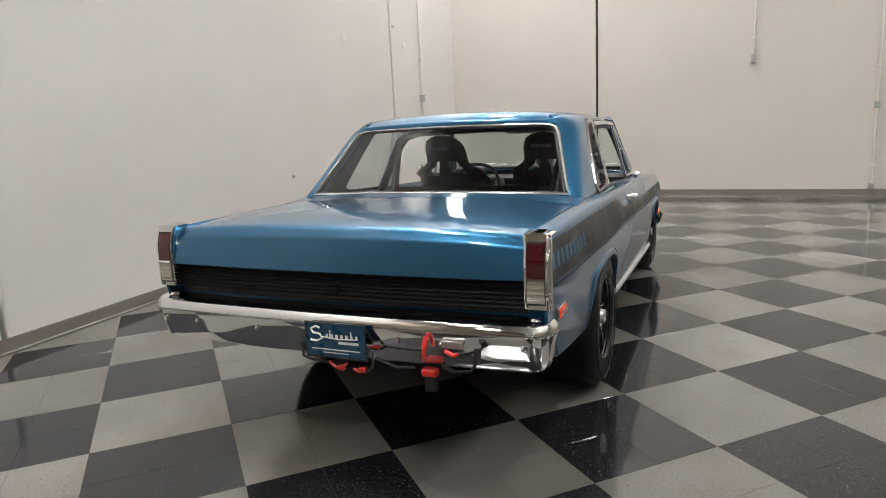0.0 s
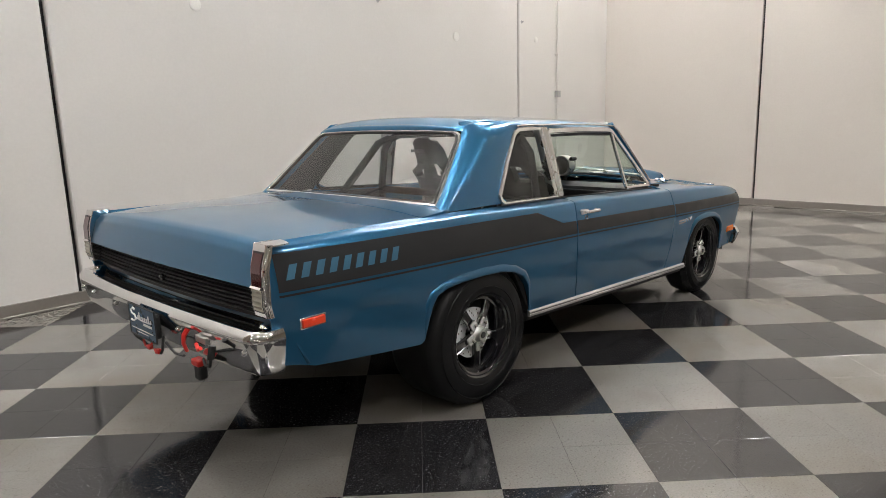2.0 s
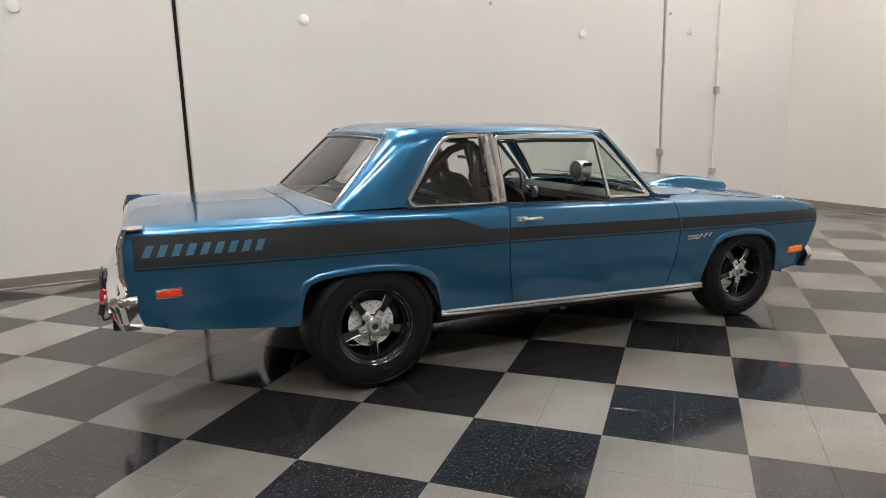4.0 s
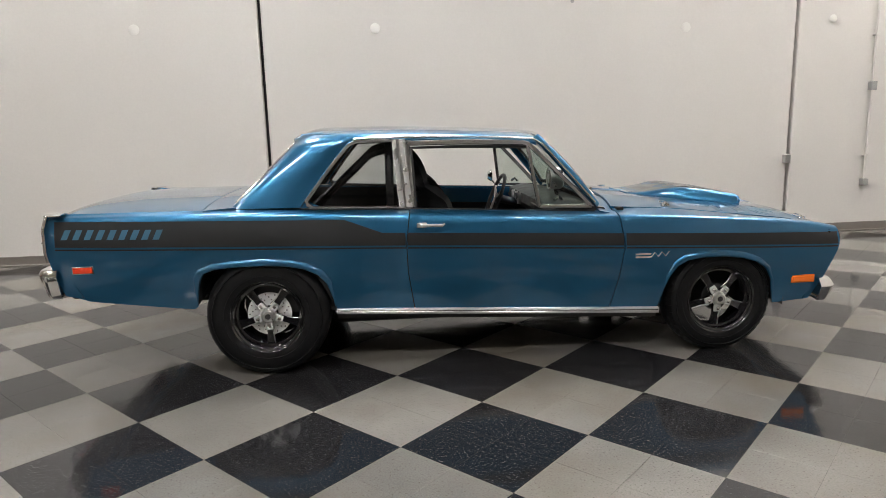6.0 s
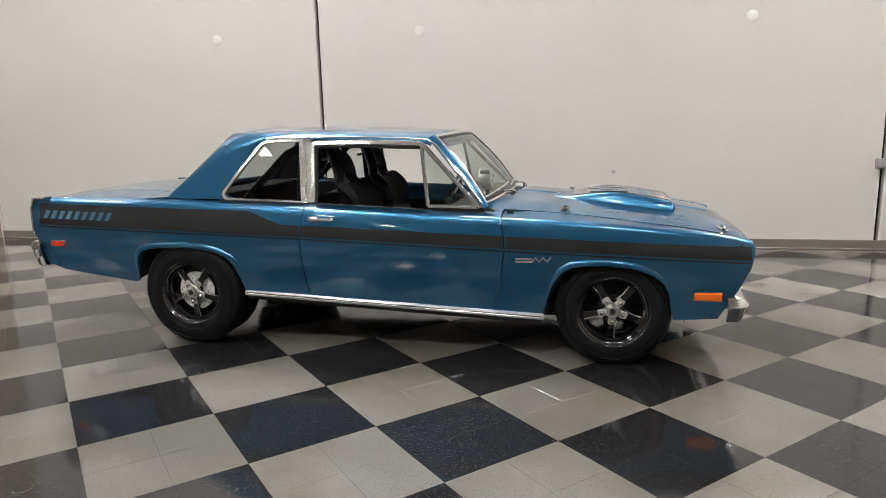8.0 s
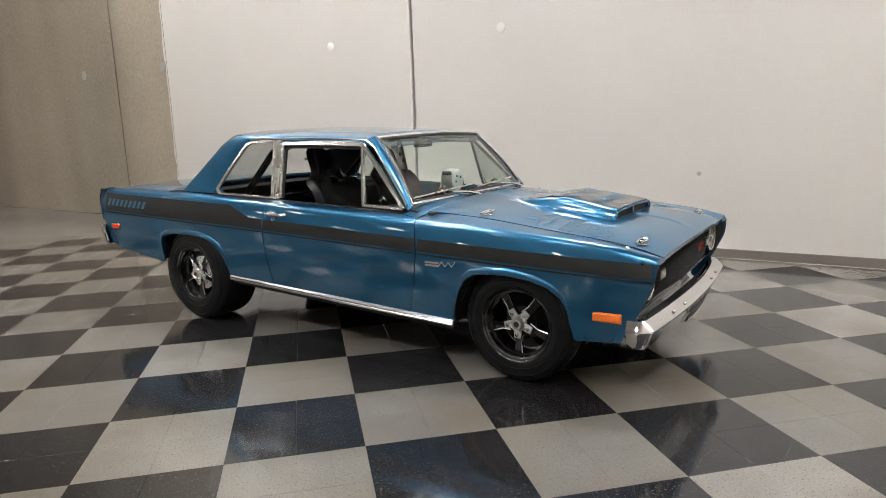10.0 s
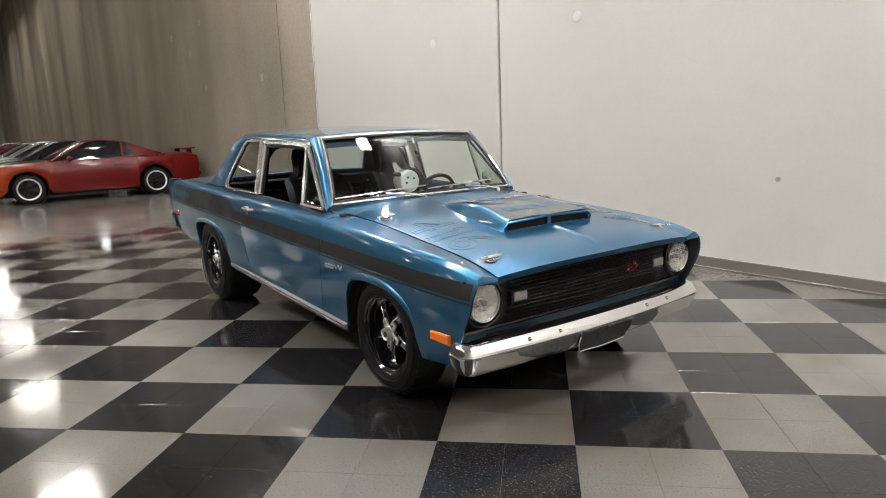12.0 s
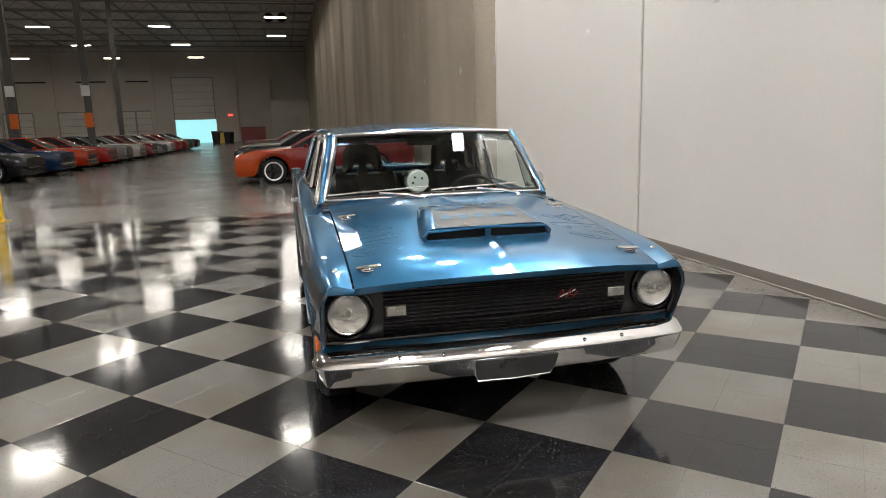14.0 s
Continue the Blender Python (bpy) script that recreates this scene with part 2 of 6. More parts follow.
# ---- mesh helpers ----
def part(name, bm, material, parent=None, label="", smooth=True, bevel=0.0, solid=0.0, angle=40):
    """Links a bmesh as one mesh object, under a thing or a part."""
    bmesh.ops.recalc_face_normals(bm, faces=bm.faces) if not solid else None
    me = bpy.data.meshes.new(name)
    bm.edges.index_update()
    rim = [e.index for e in bm.edges if e.is_boundary] if solid else []
    bm.to_mesh(me)
    bm.free()
    for p in me.polygons:
        p.use_smooth = smooth
    me.materials.append(M[material] if isinstance(material, str) else material)
    if smooth:
        me.set_sharp_from_angle(angle=radians(angle))
    if rim:
        sharp = me.attributes.get("sharp_edge") or me.attributes.new("sharp_edge", "BOOLEAN", "EDGE")
        for i in rim:
            sharp.data[i].value = True
    ob = new(name, me)
    if parent:
        ob.parent = parent
    if label:
        ob["label"] = label
    if solid:
        mod = ob.modifiers.new("thickness", "SOLIDIFY")
        mod.thickness, mod.offset = abs(solid), -1
    if bevel:
        mod = ob.modifiers.new("edges", "BEVEL")
        mod.width, mod.segments, mod.limit_method = bevel, 2, "ANGLE"
    return ob


def thing(name, label, category, group="", at=None):
    ob = new(name)
    ob.empty_display_size = 0.2
    if at is not None:
        ob.matrix_basis = at
    return tagged(ob, label, category, group)


def box(x0, x1, y0, y1, z0, z1, bm=None):
    bm = bm or bmesh.new()
    v = [bm.verts.new((x, y, z)) for x in (x0, x1) for y in (y0, y1) for z in (z0, z1)]
    for f in ((0, 1, 3, 2), (4, 6, 7, 5), (0, 4, 5, 1), (2, 3, 7, 6), (0, 2, 6, 4), (1, 5, 7, 3)):
        bm.faces.new([v[i] for i in f])
    return bm


def grid(us, vs, f, out=None, bm=None, close_u=False):
    """A sheet of points f(u, v); out: a direction (or a function of the middle) that its front faces."""
    bm = bm or bmesh.new()
    rows = [[bm.verts.new(f(u, v)) for v in vs] for u in us]
    faces = []
    n = len(us)
    for i in range(n if close_u else n - 1):
        for j in range(len(vs) - 1):
            a, b = rows[i], rows[(i + 1) % n]
            q = [a[j], b[j], b[j + 1], a[j + 1]]
            try:
                faces.append(bm.faces.new(q))
            except ValueError:
                pass
    if out is not None:
        bm.normal_update()
        s = sum((fc.normal.dot(Vector(out)) * fc.calc_area() for fc in faces))
        if s < 0:
            bmesh.ops.reverse_faces(bm, faces=faces)
    return bm


def tube(points, r, bm=None, sides=10, closed=False):
    """A round bar along points."""
    bm = bm or bmesh.new()
    pts = [Vector(p) for p in points]
    rings = []
    n = len(pts)
    up = None
    for i, p in enumerate(pts):
        a = pts[(i - 1) % n] if (i or closed) else p
        b = pts[(i + 1) % n] if (i < n - 1 or closed) else p
        d = (b - a).normalized()
        if up is None:
            up = d.orthogonal().normalized()
        up = (up - d * up.dot(d)).normalized()
        side = d.cross(up)
        rr = r(i / (n - 1)) if callable(r) else r
        rings.append([bm.verts.new(p + rr * (math.cos(2 * math.pi * k / sides) * up + math.sin(2 * math.pi * k / sides) * side)) for k in range(sides)])
    for i in range(n if closed else n - 1):
        a, b = rings[i], rings[(i + 1) % n]
        for k in range(sides):
            bm.faces.new([a[k], a[(k + 1) % sides], b[(k + 1) % sides], b[k]])
    if not closed:
        bm.faces.new(rings[0][::-1])
        bm.faces.new(rings[-1])
    return bm


def sweep(path, profile, normal, up=(0, 0, 1), bm=None, closed_profile=True):
    """Profile points (out, up) carried along path; normal(i) gives the way out at each point."""
    bm = bm or bmesh.new()
    rows = [[bm.verts.new(Vector(p) + Vector(normal(i)) * a + Vector(up) * b) for a, b in profile] for i, p in enumerate(path)]
    m = len(profile)
    for i in range(len(rows) - 1):
        for k in range(m if closed_profile else m - 1):
            bm.faces.new([rows[i][k], rows[i][(k + 1) % m], rows[i + 1][(k + 1) % m], rows[i + 1][k]])
    if closed_profile:
        bm.faces.new(rows[0][::-1])
        bm.faces.new(rows[-1])
    return bm


def lathe(profile, axis="y", centre=(0, 0, 0), sides=40, bm=None, closed=False):
    """profile: (along, radius) turned about an axis through centre."""
    bm = bm or bmesh.new()
    c = Vector(centre)
    rows = []
    for a, r in profile:
        ring = []
        for k in range(sides):
            t = 2 * math.pi * k / sides
            p = {"y": (r * math.cos(t), a, r * math.sin(t)), "x": (a, r * math.cos(t), r * math.sin(t)), "z": (r * math.cos(t), r * math.sin(t), a)}[axis]
            ring.append(bm.verts.new(c + Vector(p)))
        rows.append(ring)
    n = len(rows)
    for i in range(n if closed else n - 1):
        a, b = rows[i], rows[(i + 1) % n]
        for k in range(sides):
            bm.faces.new([a[k], a[(k + 1) % sides], b[(k + 1) % sides], b[k]])
    return bm


def poly(points, push, bm=None):
    """A flat plate: the outline points, thickened by the vector push."""
    bm = bm or bmesh.new()
    a = [bm.verts.new(p) for p in points]
    b = [bm.verts.new(Vector(p) + Vector(push)) for p in points]
    bm.faces.new(a)
    bm.faces.new(b[::-1])
    for i in range(len(a)):
        j = (i + 1) % len(a)
        bm.faces.new([a[i], b[i], b[j], a[j]])
    return bm


def table(*pairs):
    """Straight lines through pairs (x, y)."""
    xs, ys = [p[0] for p in pairs], [p[1] for p in pairs]
    return lambda x: float(np.interp(x, xs, ys))


def smooth_table(*pairs, r=0.06):
    f = table(*pairs)
    return lambda x: (f(x - r) + 2 * f(x - r / 2) + 2 * f(x) + 2 * f(x + r / 2) + f(x + r)) / 8


def span(a, b, n):
    return [a + (b - a) * i / (n - 1) for i in range(n)]


# ---- the hall ----
def wall_y(x):
    return 2.915 + 0.018 * x


EDGE = -5.4      # the painted part of the long wall, and the tiled floor, end here
FAR, SOUTH, ROOF = -95.0, -46.0, 13.2
CORNER = 8.02


def structure(name, bm, material, label, category, **kw):
    return tagged(part(name, bm, material, **kw), label, category, kind="structure")


def prism(points, z0, z1):
    return poly([(x, y, z0) for x, y in points], (0, 0, z1 - z0))


# painted wall as precast panels with open joints between them
joints = [EDGE, -0.60, 5.50, CORNER + 0.3]
wall_north = structure("wall_north", prism([(EDGE, wall_y(EDGE) + 0.09), (CORNER + 0.3, wall_y(CORNER + 0.3) + 0.09), (CORNER + 0.3, 3.5), (EDGE, 3.5)], 0, ROOF), "gap", "long precast concrete wall painted warm white", "wall", smooth=False)
for a, b in zip(joints, joints[1:]):
    a1, b1 = a + (0.018 if a > EDGE else 0), b - 0.018
    part("wall_panel", prism([(a1, wall_y(a1)), (b1, wall_y(b1)), (b1, wall_y(b1) + 0.088), (a1, wall_y(a1) + 0.088)], 0, ROOF), "paint_white", wall_north, smooth=False, bevel=0.020)
wall_concrete = structure("wall_concrete", prism([(FAR, wall_y(EDGE) + 0.03), (EDGE - 0.002, wall_y(EDGE) + 0.03), (EDGE - 0.002, 3.5), (FAR, 3.5)], 0, ROOF), "gap", "bare streaked concrete wall with vertical joints", "wall", smooth=False)
cj = [EDGE, -6.85, -13.4, -20.6, -27.8, -35, -42.2, -49.4, -56.6, -63.8, -71, -78.2, -85.4, FAR]
for b, a in zip(cj, cj[1:]):
    part("wall_panel", prism([(a + 0.015, wall_y(EDGE) + 0.004), (b - (0.015 if b < EDGE else 0.002), wall_y(EDGE) + 0.004), (b - (0.015 if b < EDGE else 0.002), wall_y(EDGE) + 0.03), (a + 0.015, wall_y(EDGE) + 0.03)], 0, ROOF), "concrete", wall_concrete, smooth=False)


bm = bmesh.new()
zs = span(0, ROOF, 60)
rows = [(bm.verts.new((EDGE + 0.004, wall_y(EDGE), z)), bm.verts.new((EDGE - 0.03 - 0.10 * noise.noise((0, 0, z * 0.9)) - 0.035 * noise.noise((3, 0, z * 4)), wall_y(EDGE) + 0.0015, z))) for z in zs]
for r0, r1 in zip(rows, rows[1:]):
    bm.faces.new([r0[0], r1[0], r1[1], r0[1]])
part("paint_edge", bm, "paint_white", wall_north, smooth=False, solid=0.002)


def wall_x(y):
    return CORNER - 0.02 * (3.06 - y)


# east wall: its lower brightness is put into the paint colour
wall_east = structure("wall_east", prism([(wall_x(3.1) + 0.05, 3.06), (wall_x(SOUTH) + 0.05, SOUTH), (CORNER + 0.6, SOUTH), (CORNER + 0.6, 3.06)], 0, ROOF), "gap", "pale wall painted darker and warmer against the lamp light, with a dark vertical joint", "wall", smooth=False)
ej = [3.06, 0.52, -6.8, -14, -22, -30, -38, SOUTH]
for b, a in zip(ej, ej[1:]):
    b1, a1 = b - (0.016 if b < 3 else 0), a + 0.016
    part("wall_panel", prism([(wall_x(a1), a1), (wall_x(b1), b1), (wall_x(b1) + 0.048, b1), (wall_x(a1) + 0.048, a1)], 0, ROOF), "paint_white_darkened", wall_east, smooth=False, bevel=0.008)
structure("wall_south", box(FAR, CORNER + 0.6, SOUTH - 0.3, SOUTH, 0, ROOF), "grey_wall", "grey block wall closing the hall", "wall", smooth=False)
structure("ceiling", box(FAR, CORNER + 0.6, SOUTH, 3.5, ROOF, ROOF + 0.2), "deck_steel", "dark corrugated steel roof deck", "ceiling", smooth=False)


def floor_strip(name, path, profile, normal, label):
    return structure(name, sweep(path, profile, normal), "baseboard", label, "baseboard", smooth=False)


base_prof = [(0.0, 0.0), (0.014, 0.0), (0.014, 0.010), (0.007, 0.016), (0.006, 0.100), (0.003, 0.106), (0.0, 0.106)]
floor_strip("baseboard", [(EDGE, wall_y(EDGE), 0), (CORNER - 0.01, wall_y(CORNER - 0.01), 0)], base_prof, lambda i: (0.018, -1, 0), "taupe vinyl skirting along the painted wall")
floor_strip("baseboard", [(wall_x(3.04), 3.04, 0), (wall_x(-30), -30, 0)], base_prof, lambda i: (-1, 0, 0), "taupe vinyl skirting along the painted wall")

# ground: concrete slab; the tiles are laid on it with the scene's last lines
structure("floor", box(FAR, CORNER + 0.6, SOUTH, 3.5, -0.3, -0.004), "hall_floor", "polished brown-grey concrete hall floor", "floor", smooth=False)


# ---- lamps ----
def hall_lamp(bright, label, half, wide, hang):
    lamp = thing("ceiling_light", label, "ceiling light", "high-bay lamps")
    part("housing", box(-half - 0.02, half + 0.02, -wide - 0.01, wide + 0.01, 0.02, 0.09), "steel", lamp, smooth=False, bevel=0.01)
    for s in (-1, 1):
        part("diffuser", box(-half, half, s * wide * 0.5 - wide * 0.45, s * wide * 0.5 + wide * 0.45, 0.0, 0.018), bright, lamp, smooth=False)
    part("cable", tube([(0, 0, 0.09), (0, 0, hang)], 0.006, sides=6), "steel", lamp)
    return lamp


hall_spots = [(-19.0 - 11.0 * k, -0.9) for k in range(0, 5)] + [(-9.0, -5.0)]
hall_spots += [(x0 - 12.6 * k, y) for x0, y in ((-6.9, -10.7), (-7.6, -20.4), (-7.6, -30.3), (-7.6, -40.0)) for k in range(0, 7)]
# brighter lamps over the checkered bay, all unseen, some close to the painted wall
# two follow a glint and a wall glow; the rest are added fill lamps
bay_spots = [(-6.6, 1.3), (-1.8, 1.5), (1.4, 2.3), (6.3, 2.1), (7.0, 0.0), (-1.2, -3.2), (-3.0, -7.6), (0.6, -7.4), (4.0, -7.4)]
for bright, places, label, z, half, wide in (("lamp", hall_spots, "white linear high-bay lamp hung under the roof", LAMP_Z, 0.85, 0.25), ("lamp_bay", bay_spots, "unseen bright twin-strip lamp hung over the checkered bay", BAY_Z, 0.65, 0.19)):
    first = hall_lamp(bright, label, half, wide, ROOF - z)
    for n, (x, y) in enumerate(places):
        m = pose(x, y, z, 0, 0, 90 if bright == "lamp" else 0)
        if n:
            copy_thing(first, m)
        else:
            first.matrix_basis = m


# ---- the blue two-door sedan ----
YC = -0.012      # its middle line
car = thing("car", "metallic blue two-door sedan with charcoal stripe on checkered floor", "car", at=pose(0, YC, 0))

stripe_low = lambda x: 0.8075 - 0.0352 * (x + 1.15) + 0.008 * math.exp(-((x - 0.8) / 1.0) ** 2)
stripe_top_front = lambda x: stripe_low(x) + 0.071
shoulder = smooth_table((-1.3, 0.970), (-1.13, 0.970), (-0.1, 0.962), (0.85, 0.926), (2.08, 0.872), (2.6, 0.846), (3.1, 0.808), (3.3, 0.784), (3.40, 0.758), (3.5, 0.725), r=0.05)
rear_end = table((0.40, -1.05), (0.523, -1.095), (0.65, -1.14), (0.77, -1.163), (0.904, -1.160), (0.985, -1.135))
nose_end = table((0.25, 3.275), (0.305, 3.290), (0.45, 3.375), (0.60, 3.447), (0.66, 3.460), (0.72, 3.464), (0.75, 3.457), (0.79, 3.430))
gap_rear = table((0.33, 0.866), (0.38, 0.857), (0.586, 0.828), (0.75, 0.824), (0.935, 0.848))
gap_front = table((0.27, 2.015), (0.318, 2.027), (0.50, 2.075), (0.69, 2.105), (0.88, 2.078))


def width(x):
    w = 0.890 - 0.016 * ((x - 1.0) / 2.2) ** 2
    if x > 2.9:
        w -= 0.024 * ((x - 2.9) / 0.54) ** 2
    if x < -0.7:
        w -= 0.010 * ((x + 0.7) / 0.45) ** 2
    return w


def flank(x, z):
    """Half width of the body at x and height z."""
    zb, w = stripe_low(x), width(x)
    if z < zb:
        d = (zb - z) / 0.45
        return w - 0.050 * d * d
    h = (z - zb) / max(0.05, shoulder(x) - zb)
    return w - 0.040 * h ** 1.4


low_rear = table((-1.2, 0.53), (-1.09, 0.515), (-1.05, 0.493), (-0.40, 0.415), (-0.378, 0.43), (-0.366, 0.52), (-0.352, 0.583), (-0.324, 0.628), (-0.26, 0.650), (-0.16, 0.659), (0.0, 0.661), (0.13, 0.654), (0.23, 0.634), (0.31, 0.597), (0.36, 0.54), (0.392, 0.44), (0.404, 0.356), (0.42, 0.355), (0.9, 0.334))
low_front = table((2.0, 0.288), (2.325, 0.272), (2.338, 0.323), (2.354, 0.409), (2.385, 0.49), (2.43, 0.555), (2.49, 0.590), (2.58, 0.603), (2.70, 0.604), (2.82, 0.592), (2.92, 0.562), (2.99, 0.515), (3.035, 0.44), (3.052, 0.36), (3.056, 0.295), (3.065, 0.290), (3.28, 0.302), (3.5, 0.31))
low_mid = lambda x: 0.334 - 0.0425 * (x - 0.9)


def side_panel(name, s, us, x_a, x_b, low, inner, label=""):
    """One outer body panel: the flank, the rounded shoulder and the narrow top up to y = inner."""
    vs = [0, 0.04, 0.10, 0.18, 0.27, 0.36, 0.45, 0.52, 0.58, 0.63, 0.67, 0.71, 0.75, 0.80, 0.85, 0.90, 0.95, 1.0]
    n = len(vs)

    def f(u, k):
        x0 = x_a(0.8) + (x_b(0.8) - x_a(0.8)) * u
        if k < n:
            z = low(x0) + (shoulder(x0) - 0.022 - low(x0)) * vs[k]
            x = x0 + (x_a(z) - x_a(0.8)) * (1 - u) ** 10 + (x_b(z) - x_b(0.8)) * u ** 6
            return (x, s * flank(x, z), z)
        zs = shoulder(x0)
        x = x0 + (x_a(zs) - x_a(0.8)) * (1 - u) ** 10 + (x_b(zs) - x_b(0.8)) * u ** 6
        ys = flank(x, zs - 0.022)
        steps = ((0.006, 0.010), (0.018, 0.018), (0.036, 0.022))
        if k - n < 3:
            d, h = steps[k - n]
            return (x, s * (ys - d), zs - 0.022 + h)
        yi, zi = inner(x)
        t = (k - n - 2) / 2
        return (x, s * (ys - 0.036 + (yi - ys + 0.036) * t), zs + (zi - zs) * t)

    return part(name, grid(us, range(n + 5), f, (0, s, 0.25)), "blue", car, label, solid=0.012, angle=50)


def dense(a, b, marks, n):
    """Positions 0..1 along a..b, with a few at each mark."""
    xs = set(span(a, b, n)) | {m for m in marks if a < m < b}
    return [(x - a) / (b - a) for x in sorted(xs)]


marks_r = [-0.41, -0.395, -0.378, -0.366, -0.352, -0.338, -0.324, -0.29, -0.26, -0.16, -0.08, 0.0, 0.13, 0.23, 0.27, 0.31, 0.335, 0.36, 0.376, 0.392, 0.404, 0.42]
marks_f = [2.325, 2.332, 2.338, 2.346, 2.354, 2.37, 2.385, 2.407, 2.43, 2.46, 2.49, 2.535, 2.58, 2.64, 2.70, 2.76, 2.82, 2.87, 2.92, 2.955, 2.99, 3.013, 3.035, 3.052, 3.056, 3.065]
belt_edge = lambda x: (0.762, shoulder(x) + 0.014)


def quarter_inner(x):
    t = min(1, max(0, (x + 0.45) / 0.35))
    return (0.790 + 0.002 * t - 0.030 * min(1, max(0, (x - 0.2) / 0.6)), shoulder(x) + 0.010)


hood_mid_z = smooth_table((1.95, 0.958), (2.05, 0.951), (2.6, 0.902), (3.06, 0.850), (3.31, 0.814), (3.40, 0.786), (3.445, 0.757), (3.52, 0.72), r=0.03)
hood_edge_z = smooth_table((1.95, 0.912), (2.05, 0.905), (2.45, 0.880), (2.6, 0.864), (2.9, 0.827), (3.06, 0.809), (3.2, 0.791), (3.31, 0.771), (3.40, 0.750), (3.47, 0.727), (3.52, 0.71), r=0.03)
for s in (-1, 1):
    side_panel("quarter_panel", s, dense(-1.159, 0.824, marks_r, 26), rear_end, lambda z: gap_rear(z) - 0.003, low_rear, quarter_inner)
    door = side_panel("door", s, span(0, 1, 18), lambda z: gap_rear(z) + 0.003, lambda z: gap_front(z) - 0.003, low_mid, belt_edge)
    side_panel("front_fender", s, dense(2.10, 3.455, marks_f, 20), lambda z: gap_front(z) + 0.003, nose_end, low_front, lambda x: (0.704, hood_edge_z(x) - 0.002 if x > 2.2 else shoulder(x) + 0.02))
    # dark inner shell behind the gaps
    part("inner_side", grid(span(-1.05, 3.2, 30), span(0, 1, 4), lambda u, v: (u, s * (flank(u, 0.8) - 0.035), max(low_rear(u) if u < 0.9 else low_front(u) if u > 2.0 else low_mid(u), 0.3) + 0.02 + v * (shoulder(u) - 0.06 - max(low_rear(u) if u < 0.9 else low_front(u) if u > 2.0 else low_mid(u), 0.3))), (0, s, 0)), "under", car, solid=0.01)
    # sill below the doors, and its bright moulding
    part("rocker", sweep([(x, s * (flank(x, 0.36) - 0.02), low_mid(x)) for x in span(0.41, 2.32, 12)], [(0.01, 0.01), (0.012, -0.004), (0.0, -0.035), (-0.05, -0.05), (-0.06, 0.0)], lambda i: (0, s, 0)), "under", car)
    sill = part("sill_moulding", sweep([(x, s * flank(x, 0.36), low_mid(x) + 0.012) for x in span(0.405, 2.33, 14)], [(-0.004, 0.019), (0.003, 0.018), (0.012, 0.009), (0.010, 0.002), (0.014, -0.004), (0.009, -0.017), (-0.004, -0.018)], lambda i: (0, s, 0)), "sill_bright", car, "bright sill moulding with a black groove")
    part("groove", sweep([(x, s * (flank(x, 0.36) + 0.0095), low_mid(x) + 0.0145) for x in span(0.41, 2.325, 14)], [(0, 0.0025), (0.0025, 0.0025), (0.0025, -0.0035), (0, -0.0035)], lambda i: (0, s, 0)), "black", sill)
    # rolled arch lips
    for low, marks, a, b in ((low_rear, marks_r, -0.377, 0.400), (low_front, marks_f, 2.328, 3.053)):
        xs = [a] + [m for m in marks if a < m < b] + [b]
        path = [Vector((x, s * flank(x, low(x)), low(x))) for x in xs]
        mid = Vector((sum(xs) / len(xs), 0, 0.33))
        bm = bmesh.new()
        rows = []
        for p in path:
            o = Vector((p.x - mid.x, 0, p.z - mid.z)).normalized()
            q = min(1.0, max(0.05, (p.z - 0.42) / 0.16))
            rows.append([bm.verts.new(p + o * a1 * q + Vector((0, s * b1 * q, 0))) for a1, b1 in ((0.040, -0.001), (0.034, 0.006), (0.024, 0.011), (0.008, 0.013), (0.001, 0.012), (-0.002, 0.006), (-0.002, -0.03))])
        for r0, r1 in zip(rows, rows[1:]):
            for k in range(6):
                bm.faces.new([r0[k], r1[k], r1[k + 1], r0[k + 1]])
        part("arch_lip", bm, "blue", car, angle=60)
        cx, rr = (0.005, 0.405) if a < 0 else (2.735, 0.385)
        part("wheel_liner", grid(span(0.22 if a < 0 else -0.06, math.pi - (0.42 if a < 0 else 0.0), 20), span(0.38, 0.845, 3), lambda t, y: (cx + rr * math.cos(t), s * y, 0.30 + min(rr * math.sin(t), low(cx) - 0.275)), (0, 0, -1)), "under", car)
        part("liner_wall", box(cx - rr + (0.06 if a < 0 else 0.09), cx + rr - (0.06 if a < 0 else 0.09), min(s * 0.37, s * 0.38), max(s * 0.37, s * 0.38), 0.36 if a < 0 else 0.19, 0.70), "under", car, smooth=False)
        part("wheel_well", grid(xs, (0, 1, 2), lambda x, v: (x, s * (flank(x, low(x)) - 0.01 - 0.16 * v), low(x) + 0.02 * (v > 0)), (0, 0, -1)), "under", car)

# stripes: laid 1.5 mm proud, panel by panel, with a thin line below
def stripe_top(x):
    if x < 0.475:
        return 0.9445 - 0.0262 * (x + 1.13)
    if x < 0.69:
        return 0.9445 - 0.0262 * 1.605 + (stripe_top_front(0.69) - 0.9445 + 0.0262 * 1.605) * (x - 0.475) / 0.215
    return stripe_top_front(x)


